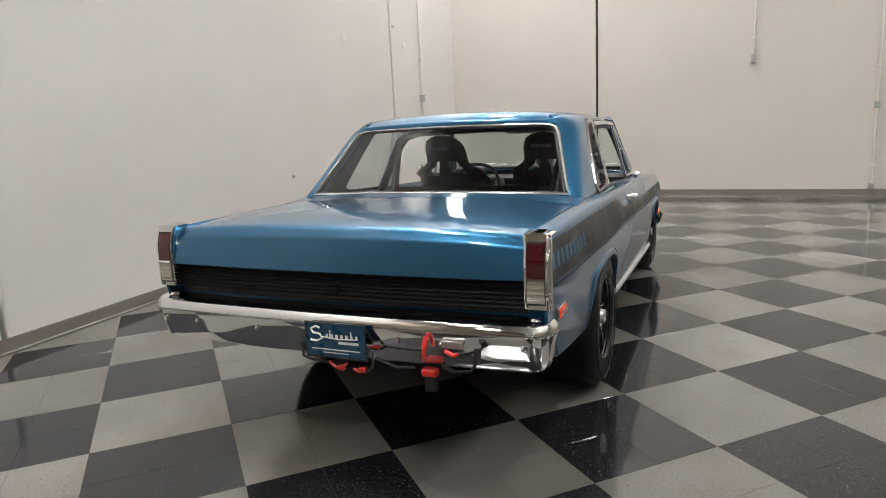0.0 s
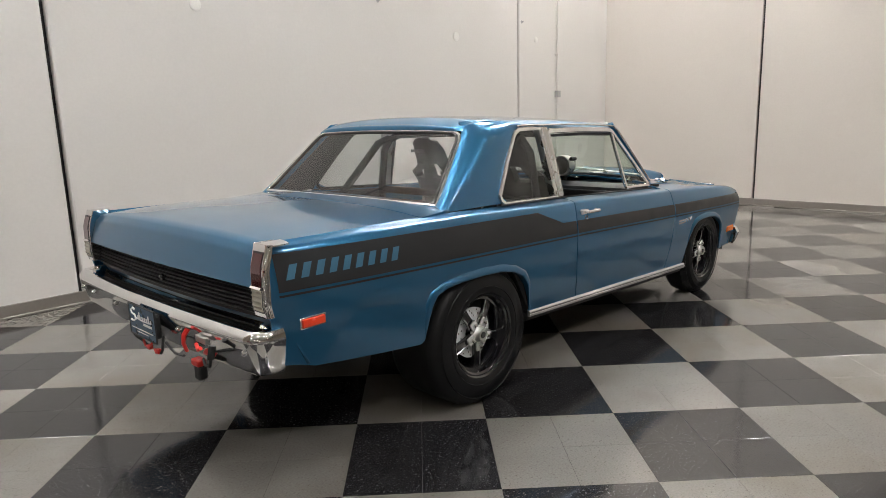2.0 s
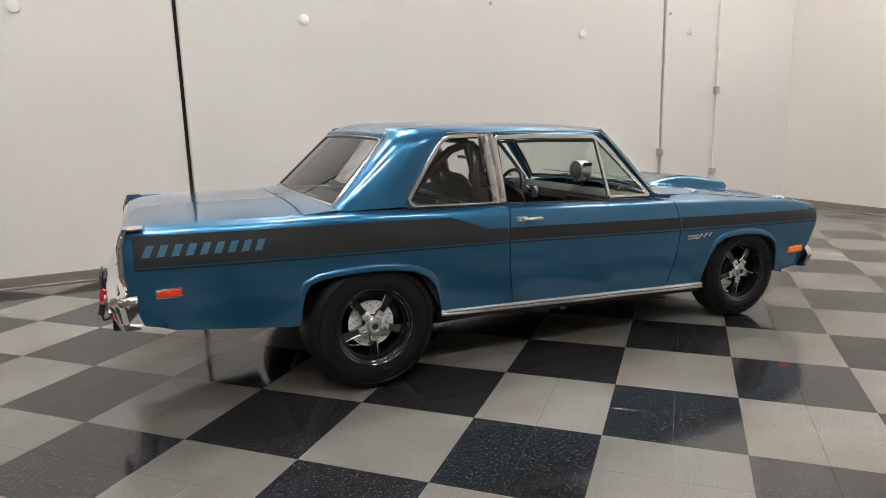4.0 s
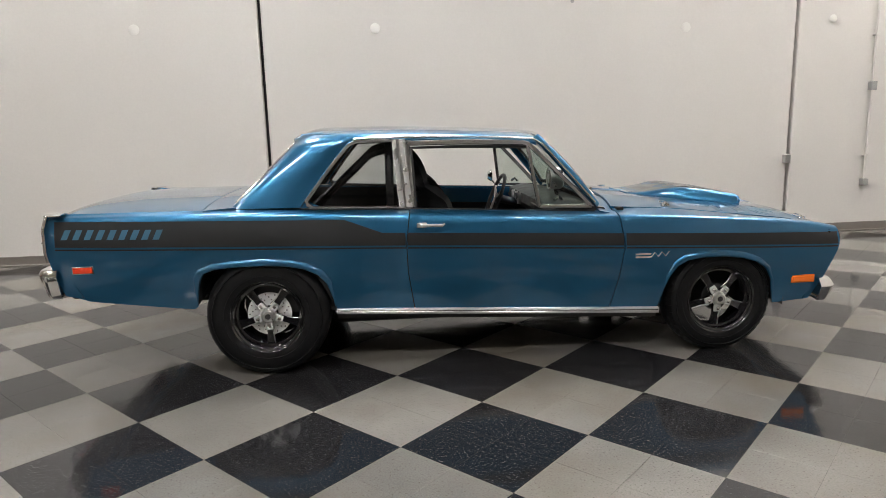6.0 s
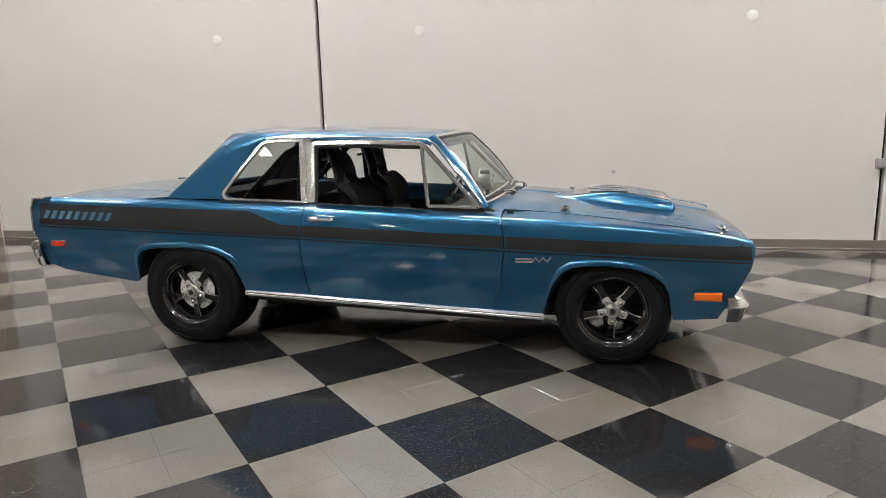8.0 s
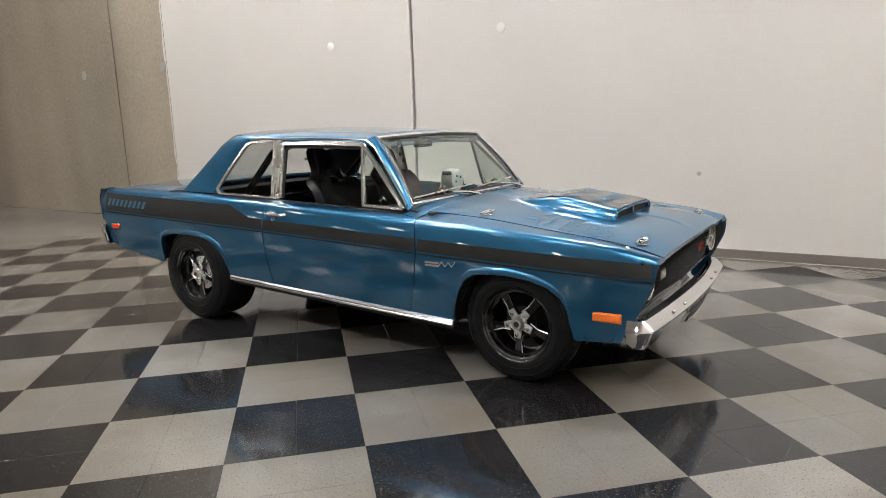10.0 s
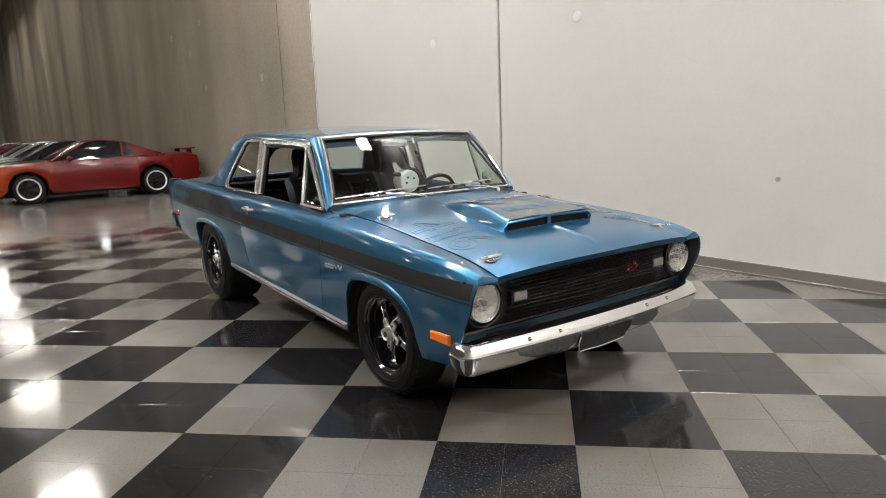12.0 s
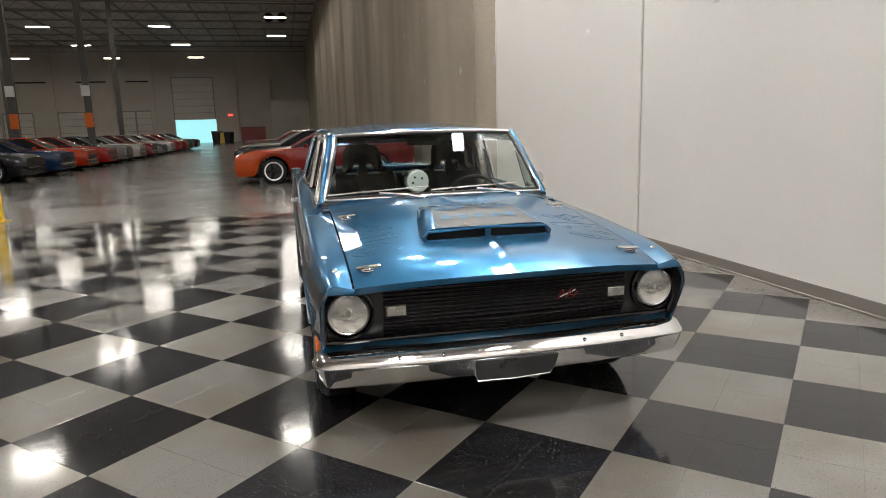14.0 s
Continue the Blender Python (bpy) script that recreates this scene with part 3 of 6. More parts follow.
# place along the side, width, foot and top of each bar
WORD_BARS = [(-1.078 + 0.062 * k, 0.034, 0.0, 0.80) for k in range(9)]
for s in (-1, 1):
    for a, b in ((-1.112, 0.819), (0.830, 2.097), (2.112, 3.448)):
        xs = sorted(set(span(a, b, 24)) | {m for m in (0.475, 0.69) if a < m < b})
        part("stripe", grid(xs, span(0, 1, 7), lambda x, v: (x, s * (flank(x, (z := stripe_low(x) + (stripe_top(x) - stripe_low(x)) * v)) + 0.0024), z), (0, s, 0)), "stripe", car, "charcoal side stripe")
        part("pinstripe", grid(xs, (0, 1), lambda x, v: (x, s * (flank(x, (z := stripe_low(x) - 0.0185 + 0.0085 * v)) + 0.0028), z), (0, s, 0)), "stripe", car)
    # the maker's word on the stripe, as slanted plain bars
    for x, w, h0, h1 in WORD_BARS:
        def f(u, v, x=x, w=w, h0=h0, h1=h1):
            h = h0 + (h1 - h0) * v
            z = 0.846 + 0.066 * h - 0.028 * (x + 1.06)
            xx = x + w * u + 0.030 * h
            return (xx, s * (flank(xx, z) + 0.0045), z)
        part("letter_bar", grid((0, 1), (0, 1), f, (0, s, 0)), "letter_blue", car, "blue bar of slanted lettering")
    # fender badge: two bars and a script-like slanted rod
    for z in (0.642, 0.625):
        part("badge_bar", grid((2.168, 2.262), (0, 1), lambda x, v: (x, s * (flank(x, z) + 0.003), z - 0.010 * v - 0.006 * (x - 2.17)), (0, s, 0)), "sill_bright", car)
    part("badge_script", tube([(2.262 + 0.022 * k, s * (flank(2.3, 0.63) + 0.005), 0.618 + (0.026 if k % 2 else 0.0) + 0.001 * k) for k in range(6)], 0.0035, sides=6), "sill_bright", car, "chrome slanted badge")
    # side marker lamps with their frames
    for name, m, x, z, hl, hz in (("rear_marker_lamp", "marker_red", -0.978, 0.672, 0.052, 0.0165), ("front_marker_lamp", "amber", 3.232, 0.438, 0.068, 0.0185)):
        y = flank(x, z)
        fr = part(name, box(x - hl - 0.006, x + hl + 0.006, s * (y - 0.01), s * (y + 0.006), z - hz - 0.006, z + hz + 0.006), "chrome" if m != "amber" else "amber", car, bevel=0.003)
        part("lens", box(x - hl, x + hl, s * (y + 0.004), s * (y + 0.012), z - hz, z + hz), m, fr, "amber lens" if m == "amber" else "red lens", bevel=0.004)
    # door handle
    h = part("door_handle", tube([(0.905, s * 0.874, 0.858), (0.915, s * 0.905, 0.858), (1.03, s * 0.905, 0.856), (1.04, s * 0.873, 0.856)], 0.0095, sides=8), "sill_bright", car, "chrome door handle")
    part("escutcheon", box(0.885, 0.945, s * 0.862, s * 0.888, 0.843, 0.872), "sill_bright", h, bevel=0.006)
    part("push_button", lathe([(0, 0.012), (0.012, 0.012), (0.015, 0.008), (0.016, 0.0)], "y", (0.93, s * 0.868 + (0.0 if s > 0 else -0.016), 0.822), 16), "sill_bright", h)

# ---- bonnet, cowl, deck ----
def hood_top(x, y):
    t = min(1.0, abs(y) / 0.70)
    z = hood_edge_z(x) + max(0.004, hood_mid_z(x) - hood_edge_z(x)) * (1 - t ** 3.2)
    return z + 0.009 * math.exp(-(y / 0.020) ** 2) * min(1, max(0, (3.40 - x) / 0.1))


def hood_nose(y):
    return 3.468 - 0.008 * (abs(y) / 0.7) ** 2


part("hood", grid(span(0, 1, 30), span(-0.696, -0.06, 19) + [-0.04, -0.028, -0.018, -0.009, 0, 0.009, 0.018, 0.028, 0.04] + span(0.06, 0.696, 19), lambda u, y: ((x := 2.075 + 0.05 * (1 - (y / 0.7) ** 2) + (hood_nose(y) - 2.075 - 0.05 * (1 - (y / 0.7) ** 2)) * u), y, hood_top(x, y)), (0, 0, 1)), "blue", car, "metallic blue bonnet with ghost lettering", solid=0.012, angle=60)
part("header_panel", grid(span(-0.80, 0.80, 33), span(0, 1, 5), lambda y, v: (hood_nose(min(0.7, abs(y))) - 0.002 - 0.012 * v - 0.03 * max(0, (abs(y) - 0.7) / 0.1), y, hood_top(3.462, min(0.7, abs(y))) - 0.006 - 0.026 * v), (1, 0, 0.2)), "blue", car, solid=0.01)
part("cowl", grid(span(-0.80, 0.80, 31), span(0, 1, 6), lambda y, v: (2.07 + 0.05 * (1 - (min(0.7, abs(y)) / 0.7) ** 2) - v * (0.115 - 0.02 * (y / 0.8) ** 2), y, hood_top(2.08, min(0.7, abs(y))) - 0.012 + 0.022 * v - 0.02 * max(0, (abs(y) - 0.7) / 0.1)), (0, 0, 1)), "blue", car, solid=0.01)
for k in range(34):
    y = -0.26 + k * 0.0158
    part("cowl_slot", box(2.045, 2.085, y, y + 0.007, hood_top(2.08, y) - 0.004, hood_top(2.08, y) + 0.0005), "black", car, smooth=False)


def deck_top(x, y):
    t = abs(y) / 0.785
    z = shoulder(x) + 0.010 + (0.036 + 0.008 * (x + 0.2)) * (1 - t ** 3)
    return z - 0.012 * max(0.0, (-0.75 - x) / 0.33) ** 2


def deck_tail(y):
    return -1.110 - 0.020 * (1 - (y / 0.785) ** 2)


trunk = part("trunk_lid", grid(span(-0.784, 0.784, 39), range(27), lambda y, k: ((x := -0.325 + (deck_tail(y) + 0.325) * k / 16), y, deck_top(x, y) - (0.004 if k == 16 else 0)) if k <= 16 else (deck_tail(y) - 0.016 - 0.055 * (k - 17) / 9 * (1 - 0.2 * (k - 17) / 9) + (0.012 if k == 17 else 0), y, deck_top(deck_tail(y), y) - 0.012 - (deck_top(deck_tail(y), y) - 0.012 - 0.826) * (k - 17) / 9), (-0.3, 0, 1)), "blue", car, solid=0.012, angle=55)
part("rear_shelf_panel", grid(span(-0.80, 0.80, 31), span(0, 1, 6), lambda y, v: (-0.318 + v * 0.18, y, deck_top(-0.318, min(0.785, abs(y))) + 0.012 * v), (0, 0, 1)), "blue", car, solid=0.01)
# flat dark sheet added across the body inside, from tail to nose
part("drip_gutter", box(-1.12, 3.2, -0.70, 0.70, 0.70, 0.71), "under", car, smooth=False)

# ---- tail: louvred panel, lamps, bumper ----
def tail_x(y, z):
    return -1.108 - 0.030 * (1 - (y / 0.8) ** 2) - 0.03 * min(1, max(0, (0.85 - z) / 0.15))


tail = part("tail_panel", grid(span(-0.785, 0.785, 25), span(0.700, 0.828, 4), lambda y, z: (tail_x(y, z) + 0.012, y, z), (-1, 0, 0)), "louvre_black", car, "black louvred tail panel", solid=0.01)
for k in range(7):
    z = 0.722 + 0.0155 * k
    part("louvre", sweep([(tail_x(y, z) + 0.006, y, z) for y in span(-0.782, 0.782, 21)], [(0.010, 0.004), (0.013, 0.0), (0.010, -0.003), (-0.002, -0.003), (-0.002, 0.004)], lambda i: (-1, 0, 0)), "louvre_black", tail)
part("trim_strip", sweep([(tail_x(y, 0.828) - 0.004, y, 0.827) for y in span(-0.782, 0.782, 21)], [(0.010, 0.0035), (0.012, 0.0), (0.010, -0.0035), (0.0, -0.0035), (0.0, 0.0035)], lambda i: (-1, 0, 0)), "chrome", tail)
part("lock", lathe([(-0.012, 0.0), (-0.012, 0.011), (-0.008, 0.014), (0.01, 0.014)], "x", (tail_x(-0.03, 0.76) - 0.008, -0.03, 0.758), 20), "gloss_black", tail)
part("lower_tail", grid(span(-0.86, 0.86, 25), span(0, 1, 5), lambda y, v: (tail_x(y, 0.7) + 0.030 + 0.10 * v, y, 0.705 - 0.20 * v), (-1, 0, 0)), "blue", car, solid=0.01)
for s in (-1, 1):
    def lampx(y, z):
        return rear_end(z) - 0.009

    def frame_pt(k, z, s=s):
        y, d = ((0.787, 0.075), (0.786, 0.0), (0.79, -0.003), (0.80, -0.003), (0.82, -0.003), (0.84, -0.003), (0.858, -0.003), (0.864, -0.004), (0.874, -0.002), (0.879, 0.003), (0.882, 0.009), (0.882, 0.018))[k]
        return (lampx(y, z) + d, s * (y - 0.006 * max(0.0, (z - 0.93) / 0.05)), z)
    tl = part("tail_lamp", grid(range(12), [0.726, 0.730] + span(0.745, 0.965, 10) + [0.978, 0.986], frame_pt, (-1, 0, 0)), "chrome", car, "chrome-framed red and clear tail lamp", solid=0.012, angle=45)
    part("lamp_recess", grid(span(0.795, 0.862, 5), span(0.742, 0.962, 9), lambda y, z: (lampx(y, z) - 0.0050, s * y, z), (-1, 0, 0)), "black", tl, solid=0.002)
    part("red_lens", grid(span(0.798, 0.859, 6), span(0.838, 0.955, 9), lambda y, z: (lampx(y, z) - 0.0070, s * y, z), (-1, 0, 0)), "red_lens", tl, "dark red lens", solid=0.004)
    part("reverse_lens", grid(span(0.798, 0.859, 6), span(0.750, 0.828, 14), lambda y, z: (lampx(y, z) - 0.0085 - 0.002 * math.cos((z - 0.748) / 0.0185 * 2 * math.pi), s * y, z), (-1, 0, 0)), "clear_lens", tl, "ribbed clear lens", solid=0.004)
    part("lens_divider", grid(span(0.795, 0.862, 4), (0.828, 0.832, 0.838), lambda y, z: (lampx(y, z) - (0.016 if z == 0.832 else 0.008), s * y, z), (-1, 0, 0)), "chrome", tl)
    part("end_cap", grid(span(-1.146, -1.060, 5), span(0.786, 0.876, 6), lambda x, y: (x, s * y, 0.984 + 0.006 * (1 - ((y - 0.829) / 0.042) ** 2)), (0, 0, 1)), "chrome", tl, solid=0.006)


def bumper_path(face, mid, r, way):
    """Plan of a bumper: the face, then a rounded corner and a short return at each end."""
    right = [(face(y), y) for y in span(0, mid, 15)]
    cx = face(mid) - way * r
    right += [(cx + way * r * math.cos(t), mid + r * math.sin(t)) for t in span(0.15, 1.45, 8)]
    right += [(cx - way * 0.035, mid + r + 0.002)]
    return [(x, -y) for x, y in reversed(right[1:])] + right


def bumper(name, plan, prof, way, label):
    path = [Vector((x, y, 0)) for x, y in plan]
    bm = bmesh.new()
    rows = []
    for i, p in enumerate(path):
        d = (path[min(len(path) - 1, i + 1)] - path[max(0, i - 1)]).normalized()
        n = Vector((d.y, -d.x, 0)) * way
        side = min(1.0, max(0.0, (abs(p.y) - 0.80) / 0.08))
        rows.append([bm.verts.new(p + n * a * (1 - 0.45 * side * (a < 0)) + Vector((0, 0, z + 0.012 * side * (z < 0.55 if way < 0 else z < 0.33)))) for a, z in prof])
    for r0, r1 in zip(rows, rows[1:]):
        for k in range(len(prof) - 1):
            bm.faces.new([r0[k], r0[k + 1], r1[k + 1], r1[k]])
    bm.normal_update()
    if sum(f.normal.x * way * f.calc_area() for f in bm.faces) < 0:
        bmesh.ops.reverse_faces(bm, faces=bm.faces)
    return part(name, bm, "chrome", car, label, solid=0.004, angle=40)


def bump_rear_x(y):
    return -1.262 + 0.034 * (abs(y) / 0.87) ** 2


def bump_front_x(y):
    return 3.492 - 0.050 * (abs(y) / 0.87) ** 2


rear_bumper = bumper("rear_bumper", bumper_path(bump_rear_x, 0.800, 0.085, -1), [(-0.095, 0.692), (-0.088, 0.690), (-0.080, 0.682), (-0.060, 0.678), (-0.046, 0.679), (-0.034, 0.682), (-0.020, 0.681), (-0.007, 0.675), (0.002, 0.665), (0.007, 0.652), (0.007, 0.640), (-0.003, 0.606), (-0.020, 0.556), (-0.036, 0.514), (-0.046, 0.502), (-0.075, 0.498)], -1, "chrome rear bumper with round-headed bolts")
for y in (-0.80, -0.50, -0.33, 0.62, 0.80, 0.30):
    part("bumper_bolt", lathe([(-0.010, 0.0), (-0.009, 0.007), (-0.004, 0.011), (0.004, 0.012)], "x", (bump_rear_x(y) + 0.002, y, 0.600), 14), "chrome", rear_bumper)


front_bumper = bumper("front_bumper", bumper_path(bump_front_x, 0.795, 0.080, 1), [(-0.085, 0.442), (-0.050, 0.442), (-0.026, 0.432), (-0.008, 0.414), (0.004, 0.400), (0.010, 0.391), (0.010, 0.384), (0.004, 0.374), (-0.012, 0.340), (-0.034, 0.298), (-0.046, 0.284), (-0.07, 0.280)], 1, "chrome front bumper with a plate recess")
for y in (-0.52, -0.33, 0.33, 0.52):
    part("bumper_bolt", lathe([(0.008, 0.0), (0.007, 0.005), (0.003, 0.008), (-0.004, 0.009)], "x", (bump_front_x(y) - 0.004, y, 0.412), 14), "chrome", front_bumper)
plate_low = lambda v: 0.368 - 0.106 * v
part("plate_recess", grid(span(-1, 1, 15), span(0, 1, 6), lambda a, v: (bump_front_x(0.19 * a) + 0.007 - 0.044 * v, 0.192 * a * (1 - 0.12 * v ** 2), plate_low(v)), (1, 0, 0)), "plate_grey", front_bumper, "dull grey plate panel", solid=0.008)
part("recess_rim", tube([(bump_front_x(0.19) + 0.006, -0.196, 0.370), (bump_front_x(0.19) - 0.018, -0.192, 0.312), (bump_front_x(0.18) - 0.036, -0.170, 0.264), (bump_front_x(0) - 0.036, 0.0, 0.258), (bump_front_x(0.18) - 0.036, 0.170, 0.264), (bump_front_x(0.19) - 0.018, 0.192, 0.312), (bump_front_x(0.19) + 0.006, 0.196, 0.370)], 0.004, sides=6), "chrome", front_bumper)

# ---- face: black grille, lamps ----
def face_x(y, z):
    return 3.405 - 0.015 * (abs(y) / 0.8) ** 2 - 0.05 * max(0, (0.56 - z) / 0.1) ** 1.3


grille = part("grille", grid(span(-0.825, 0.825, 31), span(0.470, 0.722, 7), lambda y, z: (face_x(y, z) - 0.02, y, z), (1, 0, 0)), "black", car, "black full-width grille of thin bars", solid=0.01)
for k in range(13):
    z = 0.486 + 0.0178 * k
    part("grille_bar", sweep([(face_x(y, z) - 0.012 + 0.012 * (1 - abs(y) / 0.6), y, z - 0.010 * (1 - abs(y) / 0.58) * (k < 4)) for y in span(-0.57, 0.57, 15)], [(0.010, 0.003), (0.014, 0.0), (0.010, -0.003), (-0.01, -0.003), (-0.01, 0.003)], lambda i: (1, 0, 0)), "black", grille)
for pts in ([(-0.824, 0.470), (-0.824, 0.722)], [(-0.824, 0.722), (0.824, 0.722)], [(0.824, 0.722), (0.824, 0.470)], [(0.824, 0.470), (-0.824, 0.470)]):
    (ya, za), (yb, zb) = pts
    part("grille_frame", tube([(face_x(ya + (yb - ya) * t, za + (zb - za) * t) + 0.004, ya + (yb - ya) * t, za + (zb - za) * t) for t in span(0, 1, 15)], 0.011, sides=8), "gloss_black", grille)
part("lower_valance", grid(span(-0.84, 0.84, 25), span(0, 1, 6), lambda y, v: (face_x(y, 0.47) - 0.012 - 0.08 * v ** 1.2, y, 0.464 - 0.16 * v), (1, 0, 0)), "blue", car, solid=0.01)
for s in (-1, 1):
    part("grille_cheek", grid(span(0.462, 0.716, 8), span(0, 1, 4), lambda z, v: ((x1 := nose_end(z) + 0.004) * v + (face_x(0.82, z) - 0.005) * (1 - v), s * (0.818 + (flank(nose_end(z), z) - 0.006 - 0.818) * v ** 1.6), z), (1, -s * 0.5, 0)), "black", grille, "black surround beside the headlamp", solid=0.006)
    xs0 = nose_end(0.8)
    zs0 = shoulder(xs0)
    xt = nose_end(zs0)
    ys0 = flank(xt, zs0 - 0.022)

    def brow(y, v, s=s):
        k = (y - 0.704) / (ys0 - 0.036 - 0.704)
        top = (hood_edge_z(xt) - 0.002) * (1 - k) + zs0 * k if k < 1 else zs0 - 0.022 * ((y - ys0 + 0.036) / 0.036) ** 2
        return (xt + 0.008 * math.sin(v * 1.57) - 0.010 * v * max(0, (y - 0.78) / 0.08) ** 2, s * y, top * (1 - v) + 0.712 * v)
    part("fender_brow", grid(span(0.700, ys0 - 0.001, 12), span(0, 1, 6), brow, (1, 0, 0.3)), "blue", car, solid=0.02, angle=60)
    c = (face_x(0.72, 0.60), s * 0.722, 0.606)
    hl = part("headlamp", lathe([(-0.03, 0.092), (0.004, 0.092), (0.010, 0.087), (0.006, 0.082), (-0.03, 0.080)], "x", c, 36), "satin", car, "round sealed-beam headlamp with a bright rim")
    part("reflector", lathe([(0.0, 0.081), (-0.006, 0.071), (-0.011, 0.054), (-0.014, 0.032), (-0.015, 0.0)], "x", c, 32), "sealed_beam", hl, "bright fluted reflector bowl")
    part("lens", lathe([(0.003, 0.081), (0.010, 0.066), (0.015, 0.04), (0.017, 0.0)], "x", c, 32), "lens_glass", hl)
    part("bulb_shield", lathe([(-0.014, 0.015), (0.000, 0.016), (0.006, 0.012), (0.007, 0.0)], "x", c, 16), "satin", hl)
    part("bezel", lathe([(-0.02, 0.118), (0.000, 0.114), (0.004, 0.104), (-0.006, 0.098), (-0.02, 0.098)], "x", c, 36), "gloss_black", hl)
    pk = part("parking_lamp", box(c[0] - 0.012, c[0] + 0.016, s * 0.470, s * 0.566, 0.578, 0.634), "black", car, bevel=0.005)
    part("lens", box(c[0] + 0.012, c[0] + 0.022, s * 0.476, s * 0.560, 0.584, 0.628), "dull_lens", pk, "dull clear lens", bevel=0.006)
badge = part("grille_badge", tube([(3.425, 0.222, 0.600), (3.425, 0.245, 0.640), (3.425, 0.262, 0.600), (3.425, 0.285, 0.645), (3.425, 0.292, 0.600), (3.425, 0.318, 0.628)], 0.0045, sides=6), "badge_red", car, "small red and chrome badge")
part("badge_back", tube([(3.419, 0.232, 0.606), (3.419, 0.306, 0.632)], 0.005, sides=6), "chrome", badge)

# ---- bonnet scoop and pins ----
def scoop_height(x):
    t = min(1, max(0, (x - 2.36) / 0.42))
    h = 0.066 * t * t * (3 - 2 * t)
    return h - 0.016 * max(0, (x - 2.85) / 0.25)


def scoop_half(x):
    return 0.215 + 0.115 * min(1, max(0, (x - 2.36) / 0.66)) ** 0.9


def scoop_pt(x, a, grow=1.0):
    """a from -1 to 1 across: flat top with rounded shoulders and sides flaring to the bonnet."""
    w, h = scoop_half(x) * grow, scoop_height(x)
    t = abs(a)
    y = w * math.copysign(min(1, t / 0.80) * 0.90 + max(0, (t - 0.80) / 0.20) * 0.10, a)
    drop = 0 if t < 0.72 else ((t - 0.72) / 0.28) ** 1.8
    return (x, y, max(hood_top(x, y) - 0.003, hood_top(x, 0) - 0.004 + h - drop * (h + 0.03)))


scoop = part("hood_scoop", grid(span(2.36, 3.085, 22), span(-1, 1, 37), lambda x, a: scoop_pt(x, a), (0, 0, 1)), "blue", car, "raised twin-mouth bonnet scoop with grey panel", solid=0.008, angle=60)
zf = hood_top(3.08, 0.2)
part("scoop_lip", tube([(3.088, -0.315, zf - 0.006), (3.092, -0.322, zf + 0.018), (3.090, -0.300, zf + 0.040), (3.088, 0, zf + 0.050), (3.090, 0.300, zf + 0.040), (3.092, 0.322, zf + 0.018), (3.088, 0.315, zf - 0.006)], 0.0065, sides=8), "blue", scoop)
part("scoop_floor", tube([(3.085, -0.31, zf - 0.004), (3.090, 0, zf - 0.004), (3.085, 0.31, zf - 0.004)], 0.006, sides=8), "blue", scoop)
for s in (-1, 1):
    part("scoop_mouth", box(3.02, 3.078, min(s * 0.018, s * 0.30), max(s * 0.018, s * 0.30), zf - 0.004, zf + 0.044), "louvre_black", scoop, "black air opening")
part("scoop_divider", box(3.02, 3.090, -0.014, 0.014, zf - 0.006, zf + 0.046), "blue", scoop, bevel=0.004)
part("scoop_panel", grid(span(2.36, 3.085, 22)[3:], span(-1, 1, 37)[6:31], lambda x, a: tuple(Vector(scoop_pt(x, a)) + Vector((0, 0, 0.0025))), (0, 0, 1)), "decal", scoop, "grey decal panel on the scoop")
# plain shapes in place of the maker's mark: a ring pair and a short bar
for s in (-1, 1):
    part("mark_ring", grid(span(0, 2 * math.pi, 28), (0.050, 0.063, 0.076, 0.090, 0.105), lambda t, r: tuple(Vector(scoop_pt(2.70 + r * 1.2 * math.sin(t), (s * 0.125 + r * math.cos(t)) / 0.33)) + Vector((0, 0, 0.007))), (0, 0, 1)), "blue", scoop, "blue ring shape")
for k in range(5):
    part("mark_bar", grid(span(2.91, 2.975, 4), span(-0.56 + 0.23 * k, -0.40 + 0.23 * k, 6), lambda x, a: tuple(Vector(scoop_pt(x, a)) + Vector((0, 0, 0.006))), (0, 0, 1)), "letter_blue", scoop, "blue bar shape")
for s in (-1, 1):
    for x, y in ((2.44, 0.632), (3.33, 0.625)):
        z = hood_top(x, y)
        pin = part("hood_pin", lathe([(0.0, 0.032), (0.003, 0.031), (0.005, 0.013), (0.018, 0.010), (0.021, 0.0)], "z", (x, s * y, z - 0.001), 16), "chrome", car, "chrome bonnet pin with its clip")
        part("clip", tube([(x + 1.3 * dx, s * (y + 1.3 * dy), z + dz) for dx, dy, dz in ((-0.012, 0.035, 0.009), (-0.016, -0.02, 0.014), (-0.008, -0.045, 0.017), (0.008, -0.045, 0.017), (0.014, -0.02, 0.014), (0.004, 0.035, 0.009))], 0.0055, sides=6), "chrome", pin)
    z = hood_edge_z(3.30)
    part("fender_stud", lathe([(0.0, 0.016), (0.006, 0.014), (0.016, 0.008), (0.018, 0.0)], "z", (3.30, s * 0.765, z - 0.002), 14), "chrome", car)
# ghost lettering on the bonnet, to be read from either side
def laid(name, bm, s, parent, label):
    """Lays a flat bmesh (x along the car, y out from the middle) on the bonnet's half s."""
    for v in bm.verts:
        x, y = v.co.x, v.co.y
        v.co = (x, s * y, hood_top(x, y) + 0.0015 + v.co.z)
    return part(name, bm, "ghost", parent, label, smooth=False)


